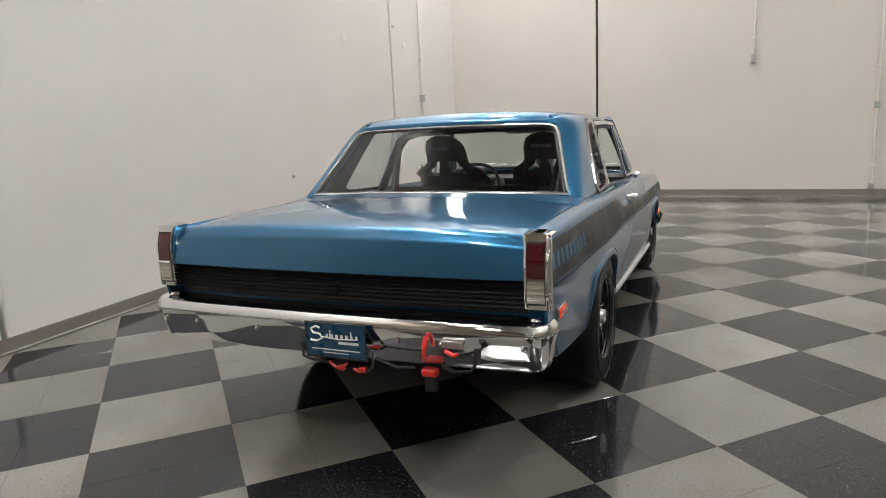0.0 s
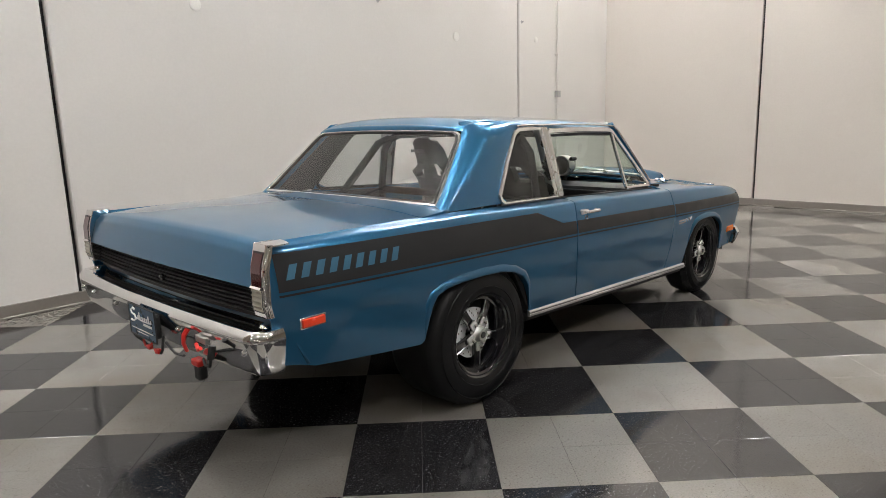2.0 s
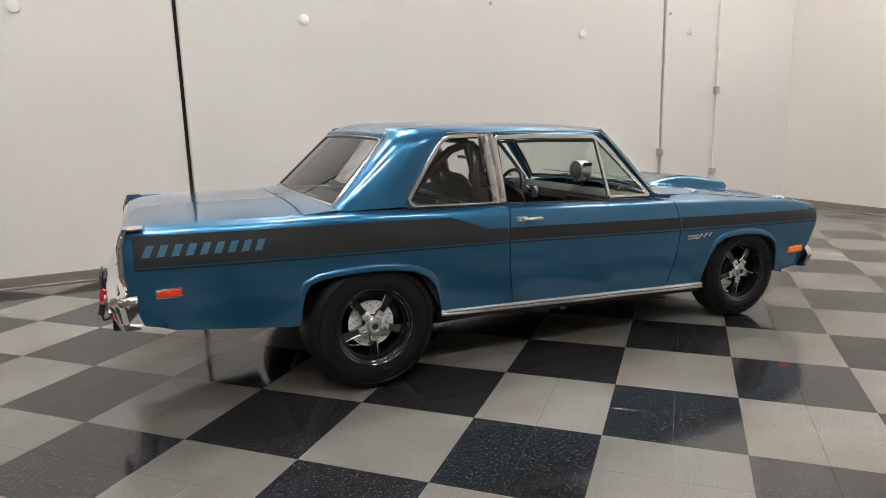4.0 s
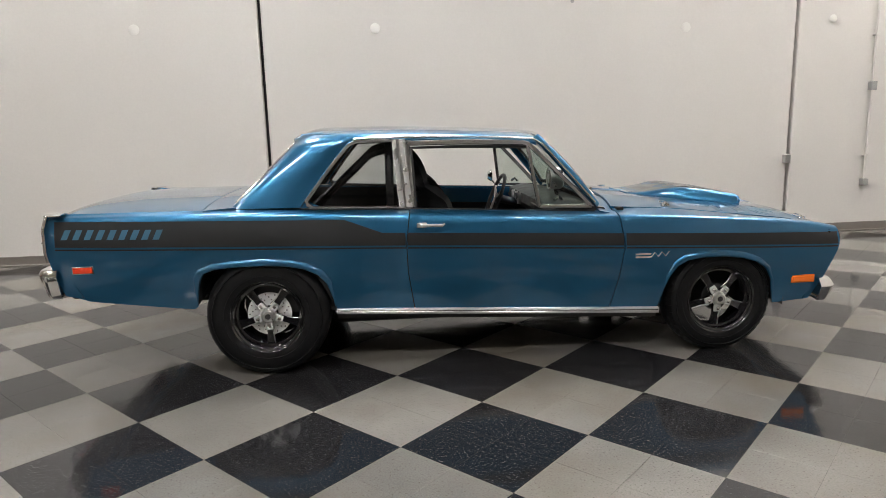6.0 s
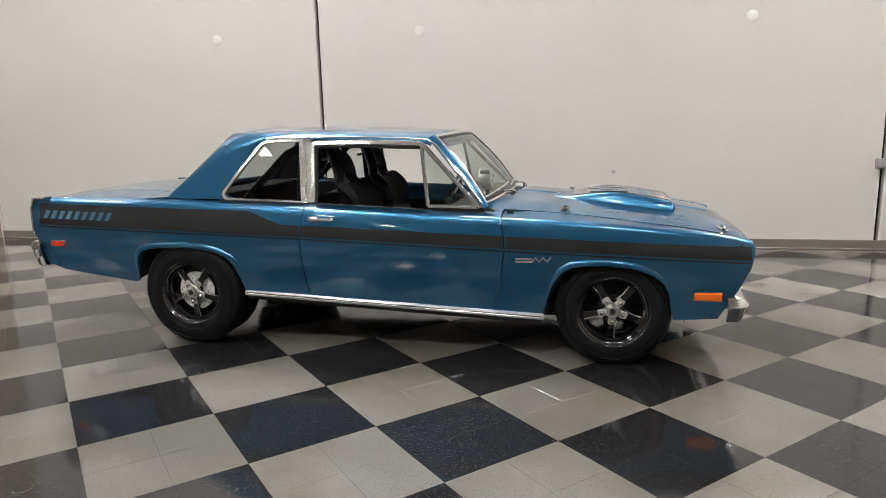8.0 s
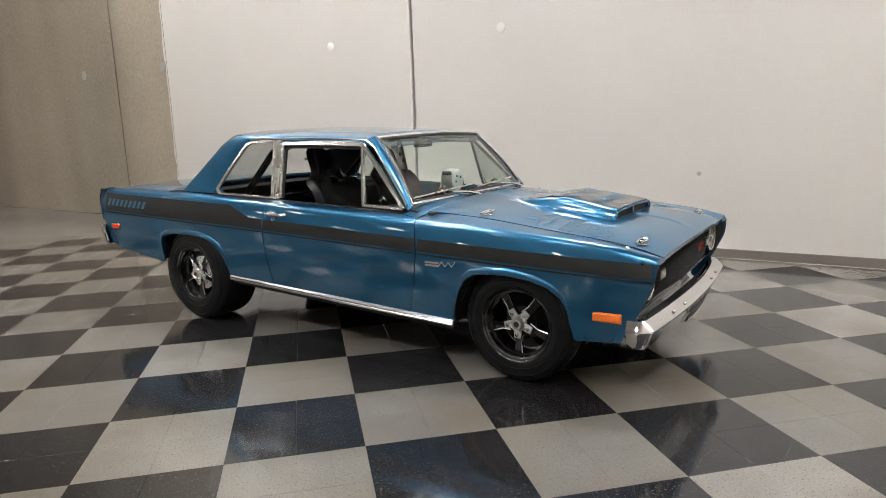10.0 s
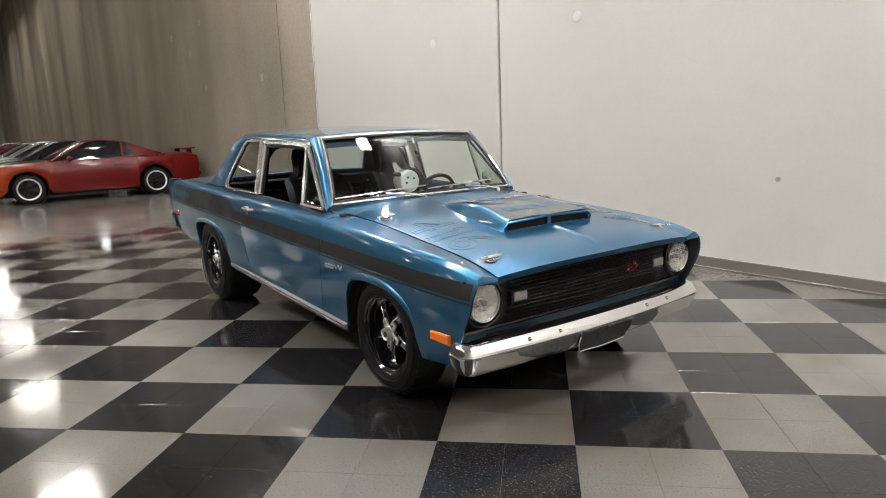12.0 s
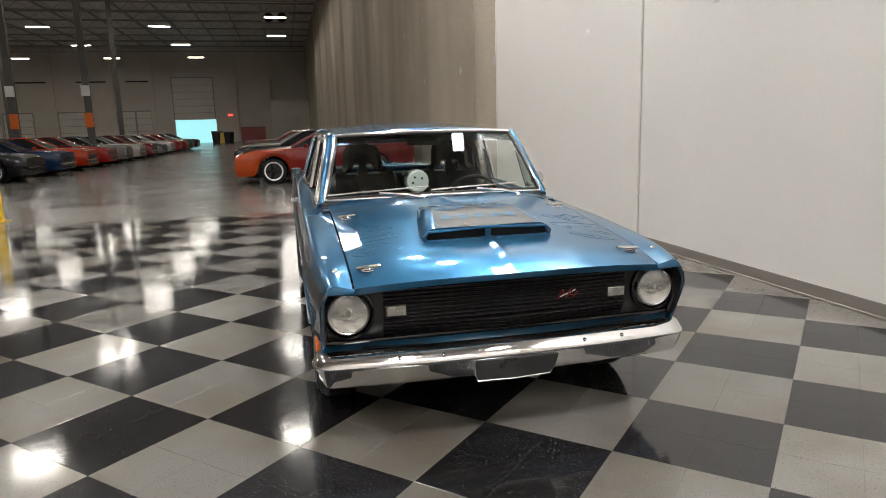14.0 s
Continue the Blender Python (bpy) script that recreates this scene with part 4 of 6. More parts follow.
def letters(text, size, bevel):
    cu = bpy.data.curves.new("letters", "FONT")
    cu.body, cu.size, cu.resolution_u = text, size, 4
    cu.fill_mode, cu.bevel_depth, cu.bevel_resolution = ("NONE" if bevel else "BOTH"), bevel, 0
    tmp = new("letters", cu)
    me = bpy.data.meshes.new_from_object(tmp.evaluated_get(bpy.context.evaluated_depsgraph_get()))
    bpy.data.objects.remove(tmp)
    bm = bmesh.new()
    bm.from_mesh(me)
    return bm


def numeral(text, x0, s):
    bm = letters(text, 0.36, 0.0009)
    for v in bm.verts:
        v.co = ((x0 + v.co.x) if s < 0 else (x0 + 0.20 - v.co.x), 0.672 - v.co.y, v.co.z)
    laid("lettering", bm, s, car, "faint grey-blue outlined numeral")


def strip_word(text, x0, s):
    bm = letters(text, 0.062, 0)
    for v in bm.verts:
        v.co = (x0 - v.co.y, (0.665 - v.co.x) if s < 0 else (0.430 + v.co.x), v.co.z)
    laid("lettering", bm, s, car, "small pale word inside the outlined numeral")


for s in (-1, 1):
    numeral("4", 2.655, s)
    numeral("6", 3.005, s)
    box1 = [(2.885, 0.672), (2.968, 0.672), (2.968, 0.408), (2.935, 0.408), (2.868, 0.455), (2.868, 0.485), (2.905, 0.470), (2.905, 0.655)]
    box1 = [(x, y, 0) for x, y in box1] if s < 0 else [(5.853 - x, y, 0) for x, y in box1]
    laid("lettering", tube([Vector(a).lerp(Vector(b), t) for a, b in zip(box1, box1[1:] + box1[:1]) for t in (0, 0.34, 0.67)], 0.0009, closed=True, sides=5), s, car, "faint grey-blue outlined numeral")
    strip_word("STROKER", 2.958 if s < 0 else 2.955, s)

# ---- greenhouse ----
def sheet(points):
    bm = bmesh.new()
    bm.faces.new([bm.verts.new(p) for p in points])
    return bm


def side_y(x, z):
    """Half width of the side windows at x and height z."""
    return 0.735 + 0.048 * min(1.0, max(0.0, (0.86 - x) / 0.66)) - 0.245 * (z - 1.0)


def rear_edge(t):
    """Outer rear corner of the roof pillar, from the deck to the roof."""
    return Vector((-0.185 + 0.40 * t + 0.035 * math.sin(math.pi * t) * 0.3, 0, 0.972 + 0.376 * t - 0.020 * t ** 4))


WIN_REAR = [(0.236, 0.972), (0.30, 1.06), (0.40, 1.19), (0.49, 1.295), (0.515, 1.318), (0.555, 1.332)]
win_rear = lambda t: Vector((float(np.interp(t, [0, .24, .6, .88, .95, 1], [p[0] for p in WIN_REAR])), 0, float(np.interp(t, [0, .24, .6, .88, .95, 1], [p[1] for p in WIN_REAR]))))


def glass_edge(t):
    """Edge of the rear window, from its lower to its upper corner."""
    return Vector((-0.145 + 0.335 * t, 0.722 - 0.125 * t, 1.000 + 0.330 * t))


def roof_z(x, y):
    t = abs(y) / 0.69
    crown = 1.418 - 0.044 * max(0, (x - 0.65) / 1.0) ** 1.5
    rear = max(0.0, (0.36 - x) / 0.20)
    return crown - 0.046 * t ** 2.5 - 0.026 * rear ** 2


def roof_side(x, y):
    """Roof height near its rolled side."""
    e = min(1, max(0, (y - 0.61) / (0.686 - 0.61)))
    return roof_z(x, y) - 0.026 * e ** 2.2


for s in (-1, 1):
    def pillar_side(t, v):
        a, b, c = win_rear(t), rear_edge(t), glass_edge(t)
        a = Vector((a.x - 0.012, side_y(a.x, a.z) + 0.004, a.z))
        b = Vector((b.x, side_y(b.x, b.z) - 0.010, b.z))
        corner = b + Vector((0.035 + 0.105 * t, 0.010 - 0.004 * t, 0.004 - 0.010 * t))
        if v <= 0.62:
            w = v / 0.62
            return a.lerp(corner, w) + Vector((0, 0.007 * math.sin(math.pi * w), 0))
        w = (v - 0.62) / 0.38
        p1 = b + Vector((0.0, 0.002, 0.004))
        return corner * (1 - w) ** 2 + p1 * (2 * w * (1 - w)) + c * w * w

    def pillar(t, v, s=s):
        if t <= 0.9:
            p = pillar_side(t, v)
        else:
            # turns over into the roof
            w = (t - 0.9) / 0.5
            p0 = pillar_side(0.9, v)
            up = (p0 - pillar_side(0.8, v))
            x, y = np.interp(v, [0, 0.62, 1], [0.60, 0.43, 0.225]), np.interp(v, [0, 0.62, 1], [0.672, 0.625, 0.545])
            p2 = Vector((float(x), float(y), roof_side(float(x), float(y)) + 0.002))
            lift = max(0.0, (p2.z - 0.010 - p0.z) / max(0.005, up.z))
            p1 = p0 + up * min(lift, 1.7)
            p = p0 * (1 - w) ** 2 + p1 * (2 * w * (1 - w)) + p2 * w * w
        return (p.x, s * p.y, p.z)
    def trim(t, v, s=s):
        a, c = win_rear(t), glass_edge(t)
        p = Vector((a.x - 0.02, side_y(a.x, a.z) - 0.03, a.z)).lerp(c + Vector((0.04, -0.02, -0.02)), v)
        return (p.x, s * p.y, p.z)
    part("pillar_trim", grid(span(0, 1, 10), span(0, 1, 8), trim, (0.3, -s, -0.2)), "carpet", car, solid=0.006)
    part("roof_pillar", grid(span(0, 0.9, 14) + span(0.95, 1.4, 10), span(0, 1, 22), pillar, (-0.3, s, 0.2)), "blue", car, solid=0.012, angle=60)



def band(points, s, wide, thick=0.012, closed=False):
    """A flat bright moulding along (x, z) points of the side windows."""
    bm = bmesh.new()
    n = len(points)
    rows = []
    for i, (x, z) in enumerate(points):
        p0 = points[(i - 1) % n] if (i or closed) else points[i]
        p1 = points[(i + 1) % n] if (i < n - 1 or closed) else points[i]
        d = Vector((p1[0] - p0[0], p1[1] - p0[1])).normalized()
        o = Vector((-d.y, d.x))
        row = []
        for a, h in ((-0.5, -0.006), (-0.5, 0.55 * thick), (-0.36, thick), (0.36, thick), (0.5, 0.55 * thick), (0.5, -0.006)):
            xx, zz = x + o.x * a * wide, z + o.y * a * wide
            row.append(bm.verts.new((xx, s * (side_y(xx, zz) + h), zz)))
        rows.append(row)
    for i in range(n if closed else n - 1):
        a, b = rows[i], rows[(i + 1) % n]
        for k in range(6):
            bm.faces.new([a[k], a[(k + 1) % 6], b[(k + 1) % 6], b[k]])
    if not closed:
        bm.faces.new(rows[0][::-1])
        bm.faces.new(rows[-1])
    return bm


ROOF_Y = 0.686


def roof_front(y):
    return 1.672 - 0.045 * (abs(y) / ROOF_Y) ** 2


def roof_back(y):
    return float(np.interp(abs(y), [0, 0.545, 0.625, 0.680, 0.70], [0.178, 0.190, 0.385, 0.560, 0.570]))


def roof_pt(u, a):
    x = roof_back(a) + (roof_front(a) - roof_back(a)) * u
    y = a
    z = roof_z(x, y)
    e = min(1, max(0, (abs(y) - 0.61) / (ROOF_Y - 0.61)))
    z -= 0.026 * e ** 2.2
    fr = max(0, (u - 0.955) / 0.045)
    z -= 0.016 * fr ** 2
    bk = max(0, (0.09 - u) / 0.09) * max(0, min(1, (0.60 - abs(y)) / 0.05))
    z -= 0.022 * bk ** 2
    return (x, a * (side_y(x, 1.350) + 0.006) / ROOF_Y, z)


def rear_header(a, v):
    """Rolled edge from the roof down to the top of the rear window."""
    p0, p1 = Vector(roof_pt(0.004, 0.597 * a)), rw(a, 1.0) + Vector((-0.004, 0, 0.006))
    return p0.lerp(p1, v) + Vector((-0.009, 0, 0.008)) * math.sin(math.pi * v)


side_rows = [-ROOF_Y, -0.672, -0.655, -0.635, -0.61]
part("roof", grid([0, 0.01, 0.02, 0.035, 0.05, 0.065] + span(0.085, 0.93, 22) + [0.955, 0.97, 0.985, 1.0], side_rows + span(-0.57, 0.57, 23) + [-v for v in reversed(side_rows)], roof_pt, (0, 0, 1)), "blue", car, solid=0.012, angle=60)
part("headliner", grid(span(0.05, 0.95, 12), span(-0.62, 0.62, 12), lambda u, y: tuple(Vector(roof_pt(u, y)) - Vector((0, 0, 0.035))), (0, 0, -1)), "carpet", car, solid=0.006)

# windscreen and rear window
WS_B = lambda y: Vector((2.045 - 0.075 * (abs(y) / 0.715) ** 2, y, 0.942 + 0.012 * (1 - (y / 0.715) ** 2)))
WS_T = lambda y: Vector((1.690 - 0.045 * (abs(y) / 0.60) ** 2, y, 1.338 + 0.016 * (1 - (y / 0.60) ** 2)))


def ws(a, v):
    p = WS_B(0.715 * a).lerp(WS_T(0.605 * a), v)
    return p + Vector((0.018 * math.sin(math.pi * v), 0, 0.012 * math.sin(math.pi * v)))


windscreen = part("windscreen", grid(span(-1, 1, 25), span(0.0, 1.0, 12), lambda a, v: ws(a, v), (1, 0, 0.5)), "glass", car, "green-tinted windscreen")
windscreen.visible_shadow = False
part("sun_band", grid(span(-0.985, 0.985, 25), span(0.83, 0.985, 4), lambda a, v: ws(a, v) - Vector((0.004, 0, 0.004)), (1, 0, 0.5)), glass("blue_shade_band", (0.35, 0.50, 0.85), 0.0, 0.55), windscreen, "blue shade band")
part("windscreen_trim", tube([ws(a, 0.0) for a in span(-1, 1, 17)] + [ws(1, v) for v in span(0.08, 0.92, 8)] + [ws(a, 1.0) for a in span(1, -1, 17)] + [ws(-1, v) for v in span(0.92, 0.08, 8)], 0.011, closed=True, sides=8), "frame_metal", windscreen, "chrome windscreen trim")
part("windscreen_seal", tube([ws(a * 0.98, 0.03) for a in span(-1, 1, 17)] + [ws(0.98, v) for v in span(0.08, 0.92, 8)] + [ws(a * 0.98, 0.97) for a in span(1, -1, 17)] + [ws(-0.98, v) for v in span(0.92, 0.08, 8)], 0.009, closed=True, sides=6), "black", windscreen)


def rw(a, v):
    c = glass_edge(v)
    bow = 0.045 * (1 - a * a)
    return Vector((c.x - bow * (1 - 0.4 * v), c.y * a, c.z + 0.012 * (1 - a * a)))


part("rear_header", grid(span(-1, 1, 33), span(0, 1, 7), rear_header, (-1, 0, 1)), "blue", car, angle=60)
rear_window = part("rear_window", grid(span(-1, 1, 21), span(0, 1, 10), rw, (-1, 0, 0.6)), "glass_dark", car, "smoked rear window")
rear_window.visible_shadow = False
loop = [rw(a, 0) for a in span(-1, 1, 15)] + [rw(1, v) for v in span(0.08, 0.88, 8)] + [rw(0.985, 0.96)] + [rw(a, 1) for a in span(0.93, -0.93, 15)] + [rw(-0.985, 0.96)] + [rw(-1, v) for v in span(0.88, 0.08, 8)]
part("rear_window_trim", tube(loop, 0.009, closed=True, sides=8), "frame_metal", rear_window, "chrome rear window trim")
part("rear_window_seal", tube([p + (Vector((0.02, 0, 1.16)) - p) * 0.025 for p in loop], 0.010, closed=True, sides=6), "black", rear_window)

for s in (-1, 1):
    P = lambda x, z, o=0.0: (x, s * (side_y(x, z) + o), z)
    zb = lambda x: shoulder(x) + 0.012
    # windscreen pillar, between the glass edge and the door frame
    def post(v, w, s=s):
        g = ws(1.0, v)
        d = Vector((1.965 - 0.355 * v, side_y(1.9, 0.918 + 0.418 * v) + 0.004, 0.918 + 0.418 * v))
        p = g.lerp(d, w) + Vector((0.014, 0.004, 0.012)) * math.sin(math.pi * w)
        return (p.x, s * p.y, p.z)
    part("windscreen_pillar", grid(span(-0.02, 1.0, 12), span(0, 1, 9), post, (0.6, s, 0.4)), "blue", car, solid=0.02, angle=60)
    # drip rail, along roof and pillar
    rail = [(0.54, 1.350), (0.60, 1.353), (1.0, 1.350), (1.40, 1.338), (1.60, 1.325), (1.66, 1.29), (1.80, 1.128), (1.96, 0.940)]
    part("drip_rail", tube([(x, s * (side_y(x, z) + 0.008), z) for x, z in rail], 0.0055, sides=8), "frame_metal", car, "bright drip rail")
    # quarter window
    q = [(0.262, 1.010)] + WIN_REAR[1:] + [(0.70, 1.334), (0.790, 1.330), (0.815, 1.15), (0.828, zb(0.82) + 0.006), (0.50, zb(0.5) + 0.004), (0.30, zb(0.30) + 0.006), (0.268, 0.986)]
    qw = part("quarter_window", sheet([P(x, z, -0.012) for x, z in q]), "glass_dark", car, "smoked quarter window", smooth=False)
    qw.visible_shadow = False
    part("quarter_window_frame", band(q, s, 0.024, closed=True), "frame_metal", qw, "chrome window frame")
    part("window_corner", sheet([P(0.225, 0.968, -0.004), P(0.262, 1.010, -0.004), P(0.30, 0.99, -0.004), P(0.34, 0.970, -0.004)]), "blue", car, smooth=False)
    # centre pillar, two bright bands
    part("centre_pillar", sweep([P(0.836, 0.948), P(0.826, 1.06), P(0.815, 1.20), P(0.806, 1.34)], [(0.012, -0.045), (0.016, -0.030), (0.010, -0.006), (0.010, 0.0), (0.017, 0.016), (0.013, 0.034), (-0.03, 0.034), (-0.03, -0.045)], lambda i: (0, s, 0), up=(1, 0, 0)), "satin", car, "ribbed bright centre pillar")
    # door window: frame, vent window; the glass is wound down
    wf = part("window_frame", band([(0.868, 0.95), (0.862, 1.10), (0.852, 1.29), (0.856, 1.308), (0.872, 1.316), (1.20, 1.315), (1.54, 1.301), (1.570, 1.293), (1.585, 1.280)], s, 0.030, 0.014), "frame_metal", car, "chrome door window frame")
    part("window_channel", tube([P(0.886, 0.95, -0.012), P(0.876, 1.288, -0.012), P(1.20, 1.288, -0.012), P(1.56, 1.274, -0.012)], 0.010, sides=6), "black", wf)
    part("vent_post", band([(1.568, 1.282), (1.595, 1.10), (1.622, 0.928)], s, 0.022), "frame_metal", wf)
    part("front_frame", band([(1.580, 1.288), (1.70, 1.165), (1.84, 1.02), (1.935, 0.918)], s, 0.026), "frame_metal", wf)
    part("vent_sill", band([(1.622, 0.926), (1.78, 0.922), (1.935, 0.916)], s, 0.020), "frame_metal", wf)
    vent = part("vent_window", sheet([P(1.580, 1.268, -0.006), P(1.92, 0.928, -0.006), P(1.630, 0.934, -0.006)]), "glass", wf, "small clear vent window", smooth=False)
    vent.visible_shadow = False
    part("vent_latch", tube([P(1.72, 0.955, -0.03), P(1.75, 0.975, -0.03), P(1.77, 0.955, -0.03)], 0.010, sides=6), "chrome", wf)
    # belt moulding
    part("belt_moulding", tube([(x, s * (side_y(x, zb(x)) + 0.014), zb(x) + 0.002) for x in span(0.24, 1.95, 16)], 0.0055, sides=6), "black", car)
    # door trim inside
    part("door_card", grid(span(0.80, 1.98, 8), span(0.40, 1, 6), lambda x, v: (x, s * 0.715, 0.35 + (shoulder(x) - 0.36) * v), (0, -s, 0)), "black", car, "dark door trim", solid=0.02)
    part("door_top", grid(span(0.80, 2.0, 8), (0, 1), lambda x, v: (x, s * (0.70 + 0.060 * v), shoulder(x) + 0.004), (0, 0, 1)), "blue", car, solid=0.008)
    part("door_rail", grid(span(0.80, 1.98, 8), span(0, 1, 4), lambda x, v: (x, s * (0.685 + 0.016 * v), shoulder(x) - 0.105 + 0.105 * v), (0, -s, 0)), "blue", car, "blue painted inner door rail", solid=0.006)
    part("rail_bead", tube([(x, s * 0.682, shoulder(x) - 0.108) for x in span(0.80, 1.98, 8)], 0.004, sides=6), "chrome", car)
    part("quarter_trim", grid(span(-0.10, 0.82, 6), span(0, 1, 4), lambda x, v: (x, s * 0.75, 0.35 + (shoulder(x) - 0.35) * v), (0, -s, 0)), "black", car, solid=0.02)
# driver's mirror
mirror = part("door_mirror", lathe([(-0.04, 0.0), (-0.035, 0.028), (-0.01, 0.048), (0.0, 0.050), (0.003, 0.046), (0.003, 0.0)], "x", (1.578, 0.850, 0.992), 20), "chrome", car, "round chrome door mirror")
part("mirror_arm", tube([(1.585, 0.85, 0.95), (1.60, 0.84, 0.93), (1.61, 0.83, 0.89)], 0.007, sides=6), "chrome", mirror)

# wipers
for y0, y1, yp in ((-0.70, -0.06, -0.10), (-0.05, 0.55, 0.52)):
    w = part("wiper", tube([(2.075, yp, 0.945), (2.072, yp - 0.12, 0.970), (2.045, (y0 + y1) / 2, 0.985)], 0.009, sides=6), "chrome", car, "bright wiper arm and blade")
    part("blade", tube([ws(y / 0.715, 0.06 + 0.05 * (y - y0) / (y1 - y0)) + Vector((0.012, 0, 0.008)) for y in span(y0, y1, 8)], 0.005, sides=6), "satin", w)
    part("pivot", lathe([(0, 0.018), (0.02, 0.016), (0.028, 0.0)], "z", (2.08, yp, 0.925), 12), "chrome", w)

# ---- cabin ----
part("floor_pan", box(0.42, 2.15, -0.76, 0.76, 0.30, 0.33), "under", car, smooth=False)
part("firewall", box(2.10, 2.14, -0.74, 0.74, 0.30, 0.90), "under", car, smooth=False)
part("rear_bulkhead", grid(span(-0.72, 0.72, 5), span(0, 1, 4), lambda y, v: (-0.02 - 0.10 * v, y, 0.33 + 0.64 * v), (1, 0, 0)), "carpet", car, solid=0.02)
part("parcel_shelf", box(-0.14, 0.12, -0.72, 0.72, 0.950, 0.975), "carpet", car, smooth=False)
dash = part("dashboard", sweep([(1.86, y, 0.80) for y in span(-0.74, 0.74, 9)], [(-0.14, 0.0), (-0.17, 0.05), (-0.15, 0.105), (-0.05, 0.130), (0.16, 0.105), (0.22, 0.0)], lambda i: (1, 0, 0)), "black", car, "padded black dashboard")
for y in (0.22, 0.34, 0.46):
    part("gauge", lathe([(-0.006, 0.0), (-0.006, 0.036), (-0.012, 0.042), (0.01, 0.044)], "x", (1.69, y, 0.865), 20), "satin", dash)
part("glovebox", box(1.685, 1.70, -0.62, -0.20, 0.815, 0.885), "black", dash, bevel=0.006)
tach = part("tachometer", lathe([(-0.045, 0.0), (-0.045, 0.068), (-0.050, 0.075), (-0.02, 0.077), (0.03, 0.075), (0.038, 0.068)], "x", (1.88, -0.11, 1.035), 28), "satin", car, "large chrome tachometer on the dashboard")
part("dial", lathe([(-0.047, 0.062), (-0.048, 0.058), (-0.048, 0.0)], "x", (1.88, -0.11, 1.035), 28), "dull_lens", tach, "pale grey dial")
part("back_plate", lathe([(0.038, 0.073), (0.044, 0.066), (0.044, 0.0)], "x", (1.88, -0.11, 1.035), 28), "white_face", tach, "pale round back")
for a in (0.6, 2.2, 3.4):
    part("screw", lathe([(0.043, 0.008), (0.047, 0.008), (0.047, 0.0)], "x", (1.88, -0.11 + 0.033 * math.cos(a), 1.035 + 0.033 * math.sin(a)), 10), "black", tach)
part("bracket", tube([(1.88, -0.11, 0.97), (1.89, -0.11, 0.92)], 0.014, sides=8), "black", tach)
part("shift_light", lathe([(-0.03, 0.014), (0.03, 0.014), (0.034, 0.0)], "x", (1.88, -0.185, 1.085), 12), "black", tach)
part("interior_mirror", box(1.555, 1.575, -0.11, 0.11, 1.255, 1.305), "black", car, "rear-view mirror", bevel=0.012)
part("mirror_stem", tube([(1.575, 0, 1.30), (1.62, 0, 1.345)], 0.006, sides=6), "black", car)
wheel_c = Vector((1.53, 0.36, 0.86))
ring = [wheel_c + Vector((0.07 * math.sin(t), 0.185 * math.cos(t), 0.17 * math.sin(t))) for t in span(0, 2 * math.pi, 33)[:-1]]
steer = part("steering_wheel", tube(ring, 0.014, closed=True, sides=8), "black", car, "black three-spoke steering wheel")
for a in (0.5, 2.64, 4.71):
    part("spoke", tube([wheel_c, wheel_c + Vector((0.07 * math.sin(a), 0.18 * math.cos(a), 0.165 * math.sin(a)))], 0.009, sides=6), "satin", steer)
part("column", tube([wheel_c, (1.80, 0.36, 0.80)], 0.03, sides=10), "black", steer)


def seat(y0):
    """Moulded race bucket: shell with wings, head part with two belt openings, cushion."""
    bm = bmesh.new()
    us, vs = span(-1, 1, 25), span(0, 1, 29)
    pts = [[bm.verts.new(seat_back(a, v, y0)) for v in vs] for a in us]
    for i in range(24):
        for j in range(28):
            am, vm = abs(us[i] + us[i + 1]) / 2, (vs[j] + vs[j + 1]) / 2
            if not (0.20 < am < 0.58 and 0.60 < vm < 0.745):
                bm.faces.new([pts[i][j], pts[i][j + 1], pts[i + 1][j + 1], pts[i + 1][j]])
    bmesh.ops.delete(bm, geom=[v for v in bm.verts if not v.link_faces], context="VERTS")
    return part("bucket_seat", bm, "leather", car, "black moulded race bucket seat with belt openings", solid=0.05)


def seat_back(a, v, y0):
    prof = table((0, 0.235), (0.30, 0.255), (0.55, 0.270), (0.66, 0.245), (0.74, 0.155), (0.90, 0.145), (0.97, 0.115), (1.0, 0.07))
    w = prof(v)
    wing = table((0, 0.24), (0.12, 0.17), (0.28, 0.12), (0.44, 0.17), (0.56, 0.165), (0.68, 0.07), (0.80, 0.075), (0.92, 0.06), (1, 0.02))(v)
    return (1.02 - 0.20 * v + wing * abs(a) ** 2.5, y0 + w * a, 0.58 + 0.70 * v - 0.01 * a * a)


for y0 in (-0.35, 0.35):
    st = seat(y0)
    part("cushion", grid(span(-1, 1, 11), span(0, 1, 8), lambda a, v: (0.92 + 0.50 * v, y0 + 0.25 * a, 0.555 + 0.06 * v + 0.10 * abs(a) ** 3 - 0.05 * max(0, v - 0.85) / 0.15), (0, 0, 1)), "leather", st, solid=0.12)
    part("seat_base", box(0.95, 1.35, y0 - 0.2, y0 + 0.2, 0.33, 0.45), "black", st, smooth=False)
    for k in range(6):
        part("logo_bar", box(0.792, 0.798, y0 - 0.062 + 0.021 * k, y0 - 0.046 + 0.021 * k, 1.185, 1.205), "grey_ink", st, smooth=False)
        part("logo_bar", box(0.870, 0.876, y0 - 0.062 + 0.021 * k, y0 - 0.046 + 0.021 * k, 1.185, 1.205), "grey_ink", st, smooth=False)

